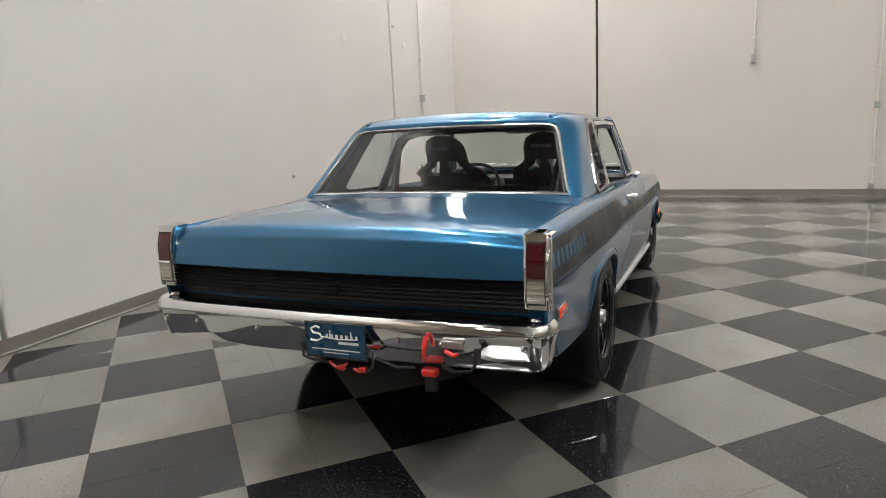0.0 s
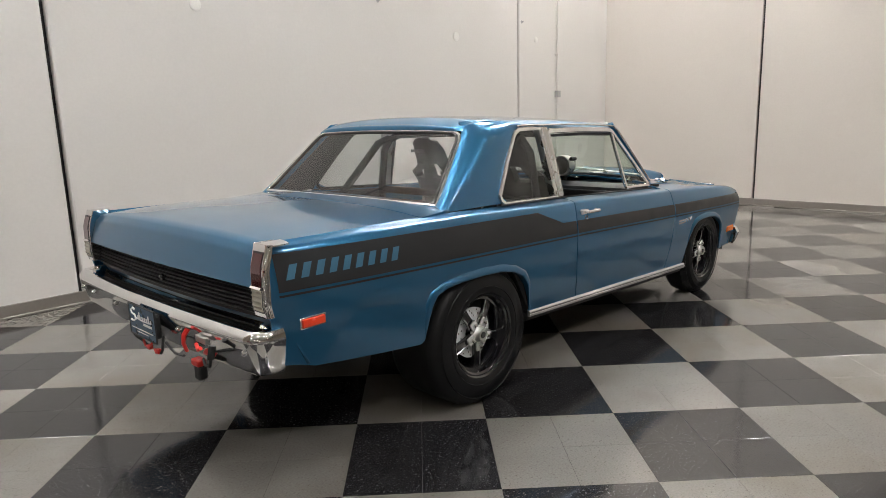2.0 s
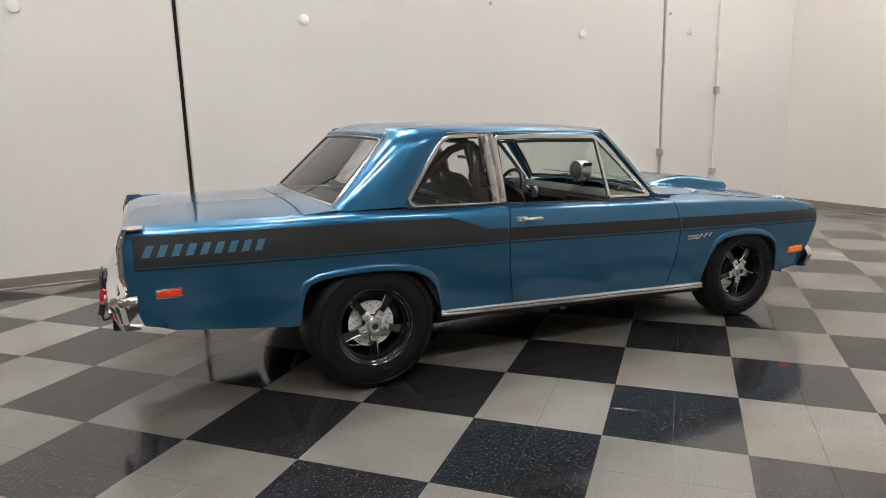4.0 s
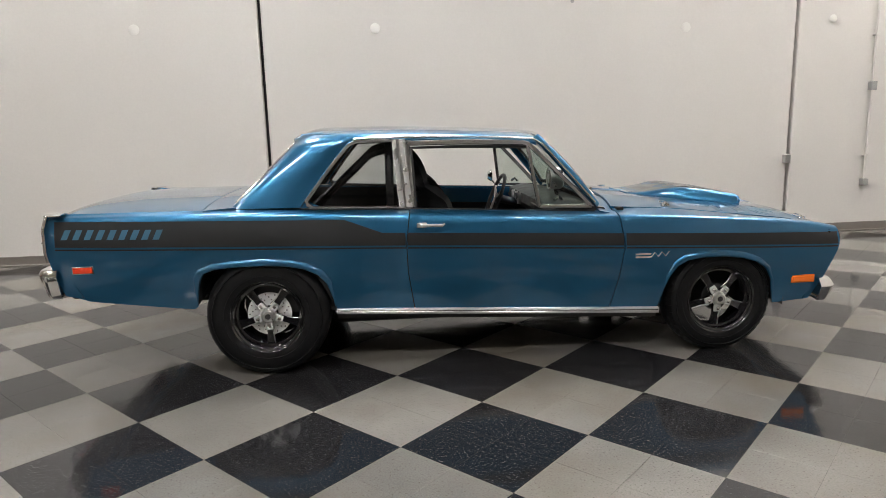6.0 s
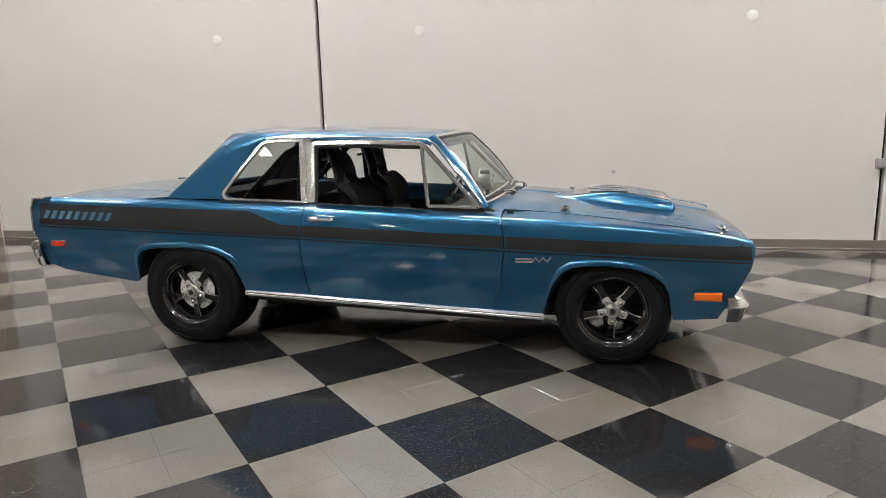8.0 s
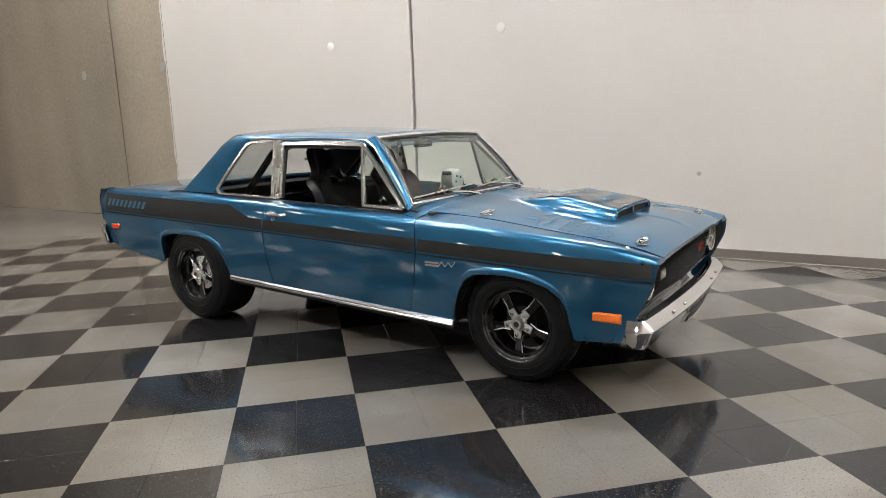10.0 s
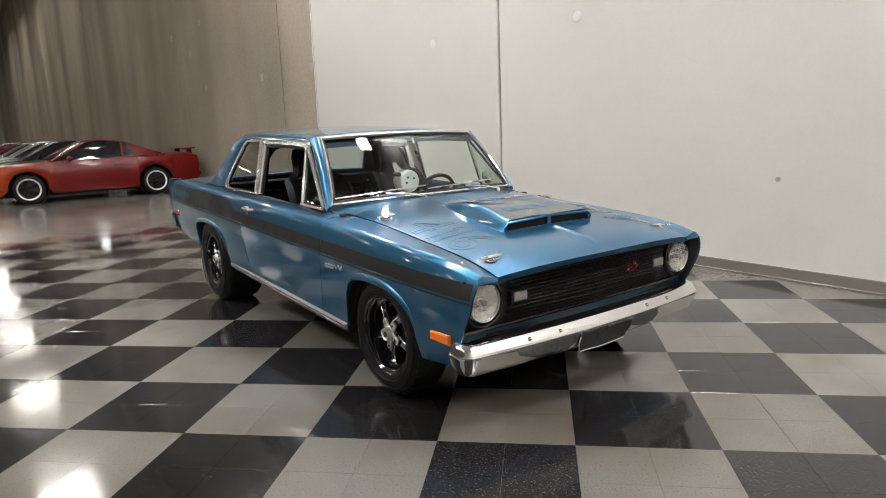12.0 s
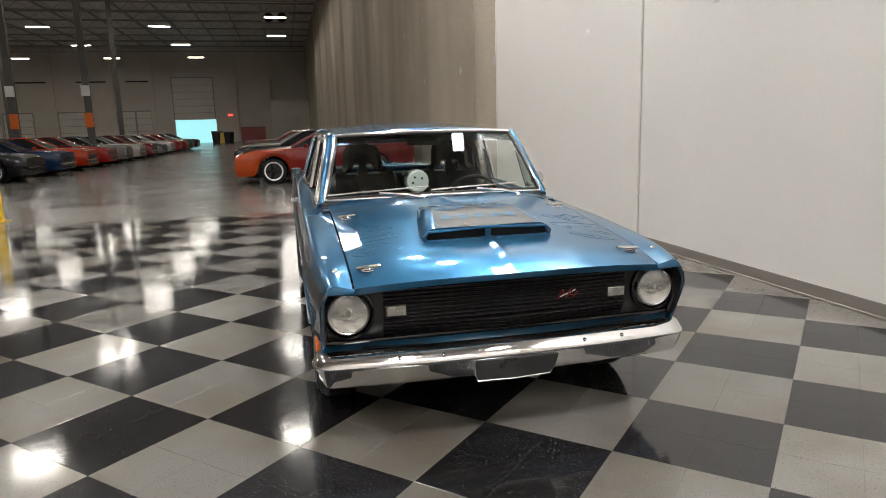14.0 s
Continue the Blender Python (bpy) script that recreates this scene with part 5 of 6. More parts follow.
# roll cage
R = 0.025
HX = 0.74
hoop = [(HX, -0.66, 0.33), (HX, -0.665, 0.95), (HX, -0.62, 1.20), (HX, -0.56, 1.275), (HX, -0.46, 1.305), (HX, 0, 1.315), (HX, 0.46, 1.305), (HX, 0.56, 1.275), (HX, 0.62, 1.20), (HX, 0.665, 0.95), (HX, 0.66, 0.33)]
cage = part("roll_cage", tube(hoop, R, sides=10), "gloss_black", car, "black tubular roll cage")
part("harness_bar", tube([(HX - 0.01, -0.64, 0.93), (HX - 0.01, 0.64, 0.93)], R, sides=10), "gloss_black", cage)
for s in (-1, 1):
    part("rear_brace", tube([(HX - 0.02, s * 0.55, 1.28), (0.62, s * 0.55, 1.25), (0.28, s * 0.54, 0.94), (-0.05, s * 0.52, 0.68)], R, sides=10), "gloss_black", cage)
    part("door_bar", tube([(HX, s * 0.655, 0.80), (1.85, s * 0.655, 0.45)], R, sides=10), "gloss_black", cage)

# ---- wheels ----
def wheel(name, x, s, radius, wide, rim, face, label, disc_r=0.140, dish=0.048, turn=0.942):
    """face: how far out the hub's face stands; built for one side."""
    y_out = face
    c = (x, 0, radius)
    w = part(name, lathe([(s * (y_out - wide), rim + 0.012), (s * (y_out - wide - 0.004), rim + 0.05), (s * (y_out - wide + 0.012), radius - 0.03), (s * (y_out - wide + 0.035), radius - 0.006), (s * (y_out - wide + 0.06), radius), (s * (y_out - 0.06), radius), (s * (y_out - 0.035), radius - 0.006), (s * (y_out - 0.010), radius - 0.032), (s * (y_out + 0.004), rim + 0.055), (s * (y_out + 0.002), rim + 0.030), (s * (y_out - 0.004), rim + 0.010), (s * (y_out - 0.012), rim - 0.002)], "y", c, 56), "rubber", car, label)
    part("rim", lathe([(s * (y_out - wide + 0.01), rim - 0.004), (s * (y_out - 0.13), rim - 0.034), (s * (y_out - 0.085), rim - 0.034), (s * (y_out - 0.050), rim - 0.026), (s * (y_out - 0.048), rim - 0.014), (s * (y_out - 0.022), rim - 0.010), (s * (y_out - 0.018), rim - 0.001), (s * (y_out - 0.004), rim + 0.006), (s * (y_out - 0.001), rim + 0.012), (s * (y_out - 0.006), rim + 0.016)], "y", c, 48), "rim_black", w, "gloss black stepped rim")
    if disc_r > 0.1:
        part("rim_back", lathe([(s * (y_out - wide + 0.02), rim - 0.01), (s * (y_out - wide + 0.02), 0.0)], "y", c, 32), "under", w)
    hub_y = y_out - dish
    for k in range(5):
        a = 2 * math.pi * k / 5 + turn
        d, n = Vector((math.cos(a), 0, math.sin(a))), Vector((-math.sin(a), 0, math.cos(a)))
        o = Vector((x, 0, radius))
        pts = [o + d * r + n * h + Vector((0, s * (hub_y - dy), 0)) for r, h, dy in ((0.035, 0.022, 0.0), (rim * 0.55, 0.018, 0.004), (rim - 0.02, 0.026, 0.012), (rim - 0.02, -0.026, 0.012), (rim * 0.55, -0.018, 0.004), (0.035, -0.022, 0.0))]
        sp = part("spoke", poly(pts, (0, -s * 0.022, 0)), "rim_black", w, "gloss black spoke with machined edges", bevel=0.003)
        edge = [o + d * r + n * h + Vector((0, s * (hub_y - dy), 0)) for r, h, dy in ((0.062, 0.030, 0.001), (rim * 0.55, 0.019, 0.004), (rim - 0.024, 0.025, 0.012), (rim - 0.012, 0.040, 0.014))]
        part("spoke_edge", tube(edge, 0.0034, sides=6), "satin", sp)
        part("star_arm", poly([o + d * r + n * h + Vector((0, s * (hub_y + 0.004), 0)) for r, h in ((0.03, 0.023), (0.072, 0.022), (0.086, 0.019), (0.086, -0.019), (0.072, -0.022), (0.03, -0.023))], (0, s * 0.010, 0)), "sill_bright", w, bevel=0.003)
        part("lug_nut", lathe([(s * (hub_y + 0.012), 0.011), (s * (hub_y + 0.024), 0.010), (s * (hub_y + 0.027), 0.0)], "y", tuple(o + d * 0.064), 8), "chrome", w)
    part("hub", lathe([(s * (hub_y - 0.01), 0.045), (s * (hub_y + 0.015), 0.043), (s * (hub_y + 0.022), 0.036), (s * (hub_y + 0.040), 0.033), (s * (hub_y + 0.042), 0.028), (s * (hub_y + 0.036), 0.024), (s * (hub_y + 0.036), 0.0)], "y", c, 28), "satin", w, "machined hub with cap")
    part("hub_cap", lathe([(s * (hub_y + 0.0365), 0.017), (s * (hub_y + 0.0395), 0.015), (s * (hub_y + 0.040), 0.0)], "y", c, 20), "black", w)
    disc = part("brake_disc", lathe([(s * (hub_y - 0.050), disc_r - 0.003), (s * (hub_y - 0.036), disc_r), (s * (hub_y - 0.036), 0.05)], "y", c, 36), "disc" if disc_r > 0.1 else "under", w, "drilled brake disc")
    for k in range(40):
        a = 2 * math.pi * k / 40
        r = (0.66, 0.78, 0.90)[k % 3] * disc_r
        part("drilled_hole", lathe([(s * (hub_y - 0.0355), 0.0045), (s * (hub_y - 0.0345), 0.0)], "y", (x + r * math.cos(a), 0, radius + r * math.sin(a)), 6), "under", disc)
    # tread grooves / sidewall ribs
    for rr in (rim + 0.045, radius - 0.045):
        part("sidewall_rib", lathe([(s * (y_out + 0.0005), rr - 0.003), (s * (y_out + 0.006), rr), (s * (y_out + 0.0005), rr + 0.003)], "y", c, 48, closed=True), "rubber", w)
    return w


for s in (-1, 1):
    wheel("rear_wheel", 0.010, s, 0.355, 0.335, 0.200, 0.878, "wide black drag tyre on a five-spoke wheel", 0.128)
    fw = wheel("front_wheel", 2.724, s, 0.328, 0.215, 0.198, 0.852, "black tyre on a five-spoke wheel", 0.085, 0.046, 0.87)
    for k in range(44):
        a = 2 * math.pi * k / 44
        d, n = Vector((math.cos(a), 0, math.sin(a))), Vector((-math.sin(a), 0, math.cos(a)))
        o = Vector((2.724, 0, 0.328))
        part("tread_block", poly([o + d * r + n * h + Vector((0, s * y, 0)) for r, h, y in ((0.3255, 0.014, 0.797), (0.3255, -0.014, 0.797), (0.304, -0.014, 0.839), (0.304, 0.014, 0.839))], d * 0.005), "rubber", fw, smooth=False)

# running gear seen below the body
part("rear_axle", tube([(0.005, -0.56, 0.35), (0.005, 0.56, 0.35)], 0.045, sides=10), "under", car)
part("fuel_tank", box(-0.85, -0.34, -0.46, 0.46, 0.36, 0.47), "under", car, bevel=0.03)
part("subframe", box(0.35, 2.46, -0.52, 0.52, 0.19, 0.31), "under", car, bevel=0.03)
part("front_crossmember", box(2.5, 3.0, -0.55, 0.55, 0.20, 0.45), "under", car, bevel=0.03)
part("engine_bay", box(2.15, 3.33, -0.66, 0.66, 0.42, 0.70), "under", car, smooth=False)
part("boot_floor", box(-0.95, -0.05, -0.60, 0.60, 0.46, 0.50), "under", car, smooth=False)
for s in (-1, 1):
    part("exhaust", tube([(0.30, s * 0.32, 0.24), (0.9, s * 0.32, 0.22), (1.9, s * 0.28, 0.22)], 0.04, sides=12), "under", car)

# ---- plate and wiring at the tail ----
plate = part("dealer_plate", box(-1.298, -1.292, -0.218, 0.036, 0.528, 0.658), "plate_blue", car, "blue dealer plate with white marks", bevel=0.004)
part("plate_frame", tube([(-1.297, -0.220, 0.526), (-1.297, -0.220, 0.660), (-1.297, 0.038, 0.660), (-1.297, 0.038, 0.526)], 0.004, closed=True, sides=6), "black", plate)
for pts, r in (([(-0.026, 0.640), (-0.010, 0.646), (0.012, 0.634), (0.004, 0.620), (-0.026, 0.616), (-0.034, 0.600), (-0.010, 0.588), (0.016, 0.590)], 0.0045), ([(-0.030, 0.606), (-0.10, 0.600), (-0.185, 0.604)], 0.0028), ([(-0.07, 0.600), (-0.07, 0.634)], 0.003), ([(-0.160, 0.600), (-0.160, 0.632)], 0.003)):
    part("mark", tube([(-1.299, y, z) for y, z in pts], r, sides=6), "white_ink", plate, "white sweeping mark")
for k in range(7):
    part("mark_bar", box(-1.3005, -1.299, -0.188 + 0.021 * k, -0.178 + 0.021 * k, 0.602, 0.618), "white_ink", plate, smooth=False)
for z, y0, y1, h in ((0.582, -0.190, -0.105, 0.010), (0.556, -0.195, 0.015, 0.004), (0.544, -0.145, -0.035, 0.003)):
    part("mark_bar", box(-1.3005, -1.299, y0, y1, z, z + h), "white_ink", plate, smooth=False)
part("plate_bracket", box(-1.291, -1.262, -0.20, 0.02, 0.535, 0.64), "under", car, bevel=0.01)
plug = part("charging_plug", tube([(-1.268, -0.452, 0.632), (-1.286, -0.450, 0.606), (-1.288, -0.447, 0.575), (-1.276, -0.444, 0.540)], lambda t: 0.011 - 0.004 * t, sides=12), "red_plastic", car, "red connector hanging from the bumper")
part("socket", box(-1.255, -1.215, -0.475, -0.415, 0.470, 0.500), "red_plastic", plug, bevel=0.008)
part("socket_box", box(-1.25, -1.21, -0.468, -0.422, 0.41, 0.470), "under", plug, bevel=0.01)
sw = part("cutoff_switch", box(-1.268, -1.250, -0.585, -0.505, 0.592, 0.620), "satin", car, "battery cut-off switch with red key", bevel=0.004)
part("key", tube([(-1.275, -0.525, 0.586), (-1.285, -0.56, 0.575), (-1.283, -0.575, 0.583)], 0.008, sides=8), "red_plastic", sw)
part("cable", tube([(-1.26, -0.64, 0.60), (-1.28, -0.645, 0.56), (-1.275, -0.62, 0.52), (-1.26, -0.55, 0.505), (-1.24, -0.50, 0.51)], 0.006, sides=8), "under", car, "black cable loop")
part("bumper_clamp", tube([(-1.27, -0.645, 0.605), (-1.282, -0.645, 0.555)], 0.014, sides=8), "under", car)
for pts, m in (([(-1.26, 0.09, 0.56), (-1.28, 0.07, 0.515), (-1.285, 0.02, 0.505), (-1.285, -0.05, 0.500), (-1.28, -0.09, 0.485)], "under"), ([(-1.285, -0.05, 0.505), (-1.29, -0.08, 0.485), (-1.285, -0.11, 0.490), (-1.28, -0.125, 0.505)], "red_plastic"), ([(-1.275, -0.235, 0.56), (-1.285, -0.235, 0.50), (-1.28, -0.205, 0.478), (-1.275, -0.165, 0.482)], "under"), ([(-1.285, -0.155, 0.485), (-1.29, -0.18, 0.478), (-1.285, -0.205, 0.492)], "red_plastic"), ([(-1.27, -0.24, 0.53), (-1.275, -0.33, 0.505), (-1.27, -0.40, 0.51)], "under")):
    part("wire", tube([Vector(p) for p in pts], 0.0055, sides=6), m, car, "red wire" if m != "under" else "")
for y in (-0.10, -0.19):
    part("wire_clip", box(-1.292, -1.272, y - 0.014, y + 0.014, 0.474, 0.494), "red_plastic", car, "small red wire clip", bevel=0.004)



# ---- fittings on the walls ----
def wall_disc(x, z, r=0.055):
    return tagged(part("wall_patch", lathe([(0.004, r), (-0.006, r), (-0.010, r * 0.85), (-0.010, 0.0)], "y", (x, wall_y(x), z), 24), "patch"), "round pale filler patch on the painted wall", "wall patch", "wall patches")


for x, z in ((-1.90, 2.48), (0.634, 2.465), (4.155, 2.433), (5.93, 2.51)):
    wall_disc(x, z, 0.055 if x < 5 else 0.045)


def wall_bolt(x, z):
    b = thing("wall_bolt", "small steel bolt stub in the painted wall", "bolt", "wall bolts", pose(x, wall_y(x), z))
    part("washer", lathe([(0.002, 0.022), (-0.004, 0.022), (-0.004, 0.0)], "y", sides=14), "steel", b)
    part("shank", tube([(0, 0, 0), (0, -0.035, 0)], 0.008, sides=8), "steel", b)
    return b


for x, z in ((2.81, 0.845), (2.83, 2.73), (5.58, 2.73)):
    wall_bolt(x, z)


def conduit(name, x, y, z0, z1, out, boxes, label):
    c = thing(name, label, "conduit", at=pose(x, y, 0))
    o = Vector(out)
    part("pipe", tube([o * 0.03 + Vector((0, 0, z0)), o * 0.03 + Vector((0, 0, z1))], 0.0125, sides=10), "paint_white", c)
    for z, h in boxes:
        bx = part("junction_box", box(-0.035, 0.035, -0.035, 0.035, z - h, z + h), "steel", c, bevel=0.006)
        bx.location = o * 0.036
    for z in np.arange(z0 + 0.3, z1, 1.4):
        part("strap", box(-0.03, 0.03, -0.03, 0.03, z - 0.008, z + 0.008), "paint_white", c, smooth=False).location = o * 0.028
    return c


conduit("conduit", 6.47, wall_y(6.47), 0.62, ROOF, (0, -1, 0), ((1.737, 0.05), (0.60, 0.04)), "painted steel conduit with a small box on the wall")
conduit("conduit", 5.455, wall_y(5.455), 0.86, 0.96, (0, -1, 0), ((0.909, 0.05),), "small steel box on the wall joint")
conduit("conduit", wall_x(-1.80), -1.80, 2.06, ROOF, (-1, 0, 0), ((2.06, 0.06),), "painted steel conduit ending in a box")
conduit("conduit", wall_x(-3.41), -3.41, 0.15, ROOF, (-1, 0, 0), ((1.303, 0.05), (0.16, 0.035)), "painted steel conduit with a coupling and box")
for x, z in ((-11.6, 4.12), (-14.2, 4.07), (-7.85, 2.52), (-11.55, 2.55), (-5.50, 2.50), (-12.6, 3.49)):
    tagged(part("concrete_patch", lathe([(0.004, 0.085), (-0.008, 0.080), (-0.010, 0.0)], "y", (x, wall_y(EDGE) + 0.004, z), 18), "gap_pale"), "round pale filler patch on bare concrete", "wall patch", "concrete patches")

# ---- far end of the hall ----
structure("wall_west", box(FAR - 0.3, FAR, SOUTH, 3.5, 0, ROOF), "grey_wall", "dim grey end wall with dock doors", "wall", smooth=False)


def dock_door(y0, y1, top, sill, rows, label):
    d = thing("dock_door", label, "dock door", "dock doors", pose(FAR, 0, 0))
    h = (top - sill) / rows
    for k in range(rows):
        part("door_panel", box(0.02, 0.08, y0, y1, sill + k * h + 0.03, sill + (k + 1) * h - 0.03), "door_white", d, smooth=False)
    part("frame", box(0.0, 0.05, y0 - 0.15, y1 + 0.15, sill, top + 0.15), "joist", d, smooth=False)
    return d


big = dock_door(-15.6, -10.24, 9.01, 3.24, 6, "half-open pale sectional dock door with daylight below")
part("opening", box(0.0, 0.04, -15.6, -10.11, 0.0, 3.24), "daylight", big, "pale daylight outside", smooth=False)
for y0, y1, label in ((-37.16, -33.67, "closed pale dock door"), (-30.43, -27.19, "closed pale dock door"), (-22.95, -20.83, "closed pale dock door"), (-20.58, -18.71, "closed pale dock door")):
    dock_door(y0, y1, 4.52, 0.9, 4, label)
for y in (-37.79, -30.93, -23.45, -18.34, -7.25, -2.51):
    tagged(part("pilaster", box(FAR, FAR + 0.25, y - 0.3, y + 0.3, 0, ROOF), "grey_wall", smooth=False), "shallow grey wall pilaster", "pilaster", "pilasters", "structure")
for y0, y1 in ((-35.67, -31.55), (-27.81, -24.07), (-21.58, -18.46)):
    tagged(part("wall_louvre", box(FAR, FAR + 0.08, y0, y1, 8.51, 8.69), "gap", smooth=False), "dark slot above the dock doors", "louvre", "slots", "structure")
tagged(part("office_box", box(FAR + 0.3, FAR + 6, -2.26, 2.9, 0, 5.39), "door_white", smooth=False), "low beige partition room by the end wall", "partition", kind="structure")
tagged(part("exit_sign", box(FAR + 0.02, FAR + 0.15, -8.37, -7.74, 3.65, 3.9), glow("exit_red", (0.9, 0.08, 0.06), 0.8), smooth=False), "small red lit exit sign", "exit sign")
tagged(part("sprinkler_main", tube([(FAR + 8, SOUTH, 12.2), (FAR + 8, 2.5, 12.2)], 0.09, sides=8), "steel"), "long grey sprinkler pipe under the roof", "pipe", kind="structure")

heater = thing("unit_heater", "white unit heater hung on rods under the roof", "heater", at=pose(-63.0, -0.9, 11.7))
part("case", box(-0.5, 0.5, -1.35, 1.35, 0.0, 0.95), "door_white", heater, smooth=False, bevel=0.05)
for y in (-0.62, 0.62):
    part("fan_grille", lathe([(0.50, 0.46), (0.54, 0.44), (0.54, 0.30), (0.51, 0.10), (0.51, 0.0)], "x", (0, y, 0.48), 20), "gap", heater)
part("tray", box(-0.7, 0.7, -2.5, 2.5, -0.20, -0.10), "door_white", heater, smooth=False)
for y in (-0.6, 0.6):
    part("rod", tube([(0, y, 0.6), (0, y, ROOF - 11.7)], 0.012, sides=6), "steel", heater)

def bin_thing(x, y, h, material, label):
    b = thing("waste_bin", label, "bin", "bins by the far door", pose(x, y, 0))
    part("tub", lathe([(0.0, 0.0), (0.0, 0.42 * h), (0.9 * h, 0.50 * h), (0.92 * h, 0.53 * h), (0.95 * h, 0.53 * h)], "z", sides=20), material, b)
    part("lid", lathe([(0.95 * h, 0.55 * h), (1.02 * h, 0.48 * h), (1.06 * h, 0.0)], "z", sides=20), "black", b)


bin_thing(-84.0, -9.1, 1.5, "black", "tall black waste bin on the concrete floor")
bin_thing(-83.0, -7.7, 1.4, "black", "black waste bin on the concrete floor")
caution = thing("caution_board", "yellow folding caution board on the floor", "floor sign", at=pose(-82.5, -8.4, 0))
for s in (-1, 1):
    part("leaf", poly([(s * 0.28, -0.32, 0), (s * 0.28, 0.32, 0), (s * 0.03, 0.20, 1.35), (s * 0.03, -0.20, 1.35)], (0.02, 0, 0)), "yellow", caution, smooth=False)
cart = thing("tool_cart", "red steel tool cart with drawers near the end wall", "tool cart", at=pose(-84.0, -4.6, 0))
part("cabinet", box(-0.6, 0.6, -1.5, 1.5, 0.25, 1.9), "badge_red", cart, smooth=False, bevel=0.04)
for k in range(4):
    part("drawer", box(0.6, 0.63, -1.4, 1.4, 0.32 + 0.39 * k, 0.66 + 0.39 * k), "badge_red", cart, smooth=False, bevel=0.01)
part("top", box(-0.62, 0.62, -1.52, 1.52, 1.9, 1.96), "black", cart, smooth=False)
for x in (-0.5, 0.5):
    for y in (-1.3, 1.3):
        part("castor", lathe([(-0.05, 0.0), (-0.05, 0.125), (0.05, 0.125), (0.05, 0.0)], "y", (x, y, 0.125), 14), "rubber", cart)

# roof steel: joists across the hall and purlins along it
for k in range(19):
    x = 4.0 - 5.4 * k
    jo = tagged(part("roof_joist", box(x - 0.08, x + 0.08, SOUTH, 2.8, ROOF - 0.12, ROOF), "joist", smooth=False), "dark steel roof truss", "truss", "roof trusses", "structure")
    part("chord", box(x - 0.06, x + 0.06, SOUTH, 2.8, ROOF - 0.85, ROOF - 0.77), "joist", jo, smooth=False)
    zig = bmesh.new()
    ys = list(np.arange(SOUTH, 2.8, 0.9))
    for a, b, up in zip(ys, ys[1:], [n % 2 for n in range(len(ys))]):
        za, zb = (ROOF - 0.8, ROOF - 0.1) if up else (ROOF - 0.1, ROOF - 0.8)
        tube([(x, a, za), (x, b, zb)], 0.022, zig, sides=4)
    part("web", zig, "joist", jo, smooth=False)
for k in range(15):
    y = 1.0 - 3.2 * k
    tagged(part("roof_purlin", box(FAR, CORNER, y - 0.05, y + 0.05, ROOF - 0.30, ROOF - 0.12), "joist", smooth=False), "dark steel purlin under the deck", "purlin", "purlins", "structure")


def column(x, y, banner):
    c = thing("steel_column", "grey square steel column with an orange sign" if banner else "grey square steel column", "column", "steel columns", pose(x, y, 0))
    part("shaft", box(-0.14, 0.14, -0.14, 0.14, 0, ROOF - 0.85), "column_grey", c, smooth=False, bevel=0.02)
    part("base_plate", box(-0.25, 0.25, -0.25, 0.25, 0, 0.03), "steel", c, smooth=False)
    if banner:
        part("sign", box(0.15, 0.17, -0.19, 0.19, 1.80, 2.50), "orange", c, "orange hanging sign", smooth=False)
        part("meter_box", box(0.15, 0.28, -0.18, 0.18, 3.3, 3.8), "white_face", c, smooth=False)


column(-30, -10.12, True)
column(-30, -13.4, True)
column(-48, -12.6, False)
column(-48, -20, False)

bollard = thing("bollard", "yellow painted steel bollard standing on the floor", "bollard", at=pose(-6.35, -5.72, 0))
part("post", lathe([(0, 0.09), (1.0, 0.09), (1.05, 0.075), (1.08, 0.0)], "z", sides=24), "yellow", bollard)
part("foot_plate", box(-0.14, 0.14, -0.14, 0.14, 0, 0.012), "yellow", bollard, smooth=False)


# ---- parked cars of the hall ----
def paint(name, color):
    return mat(name, color, 0.18, 0.0, 0.1, 0.06, 3, 500, spread=0.03, Specular_IOR_Level=0.3)


PAINTS = {n: paint(n + "_paint", c) for n, c in dict(red=(0.26, 0.008, 0.006), orange=(0.34, 0.026, 0.004), crimson=(0.17, 0.004, 0.006), navy=(0.004, 0.020, 0.065), black=(0.008, 0.008, 0.009), white=(0.42, 0.41, 0.39), silver=(0.16, 0.165, 0.17), green=(0.02, 0.06, 0.04)).items()}


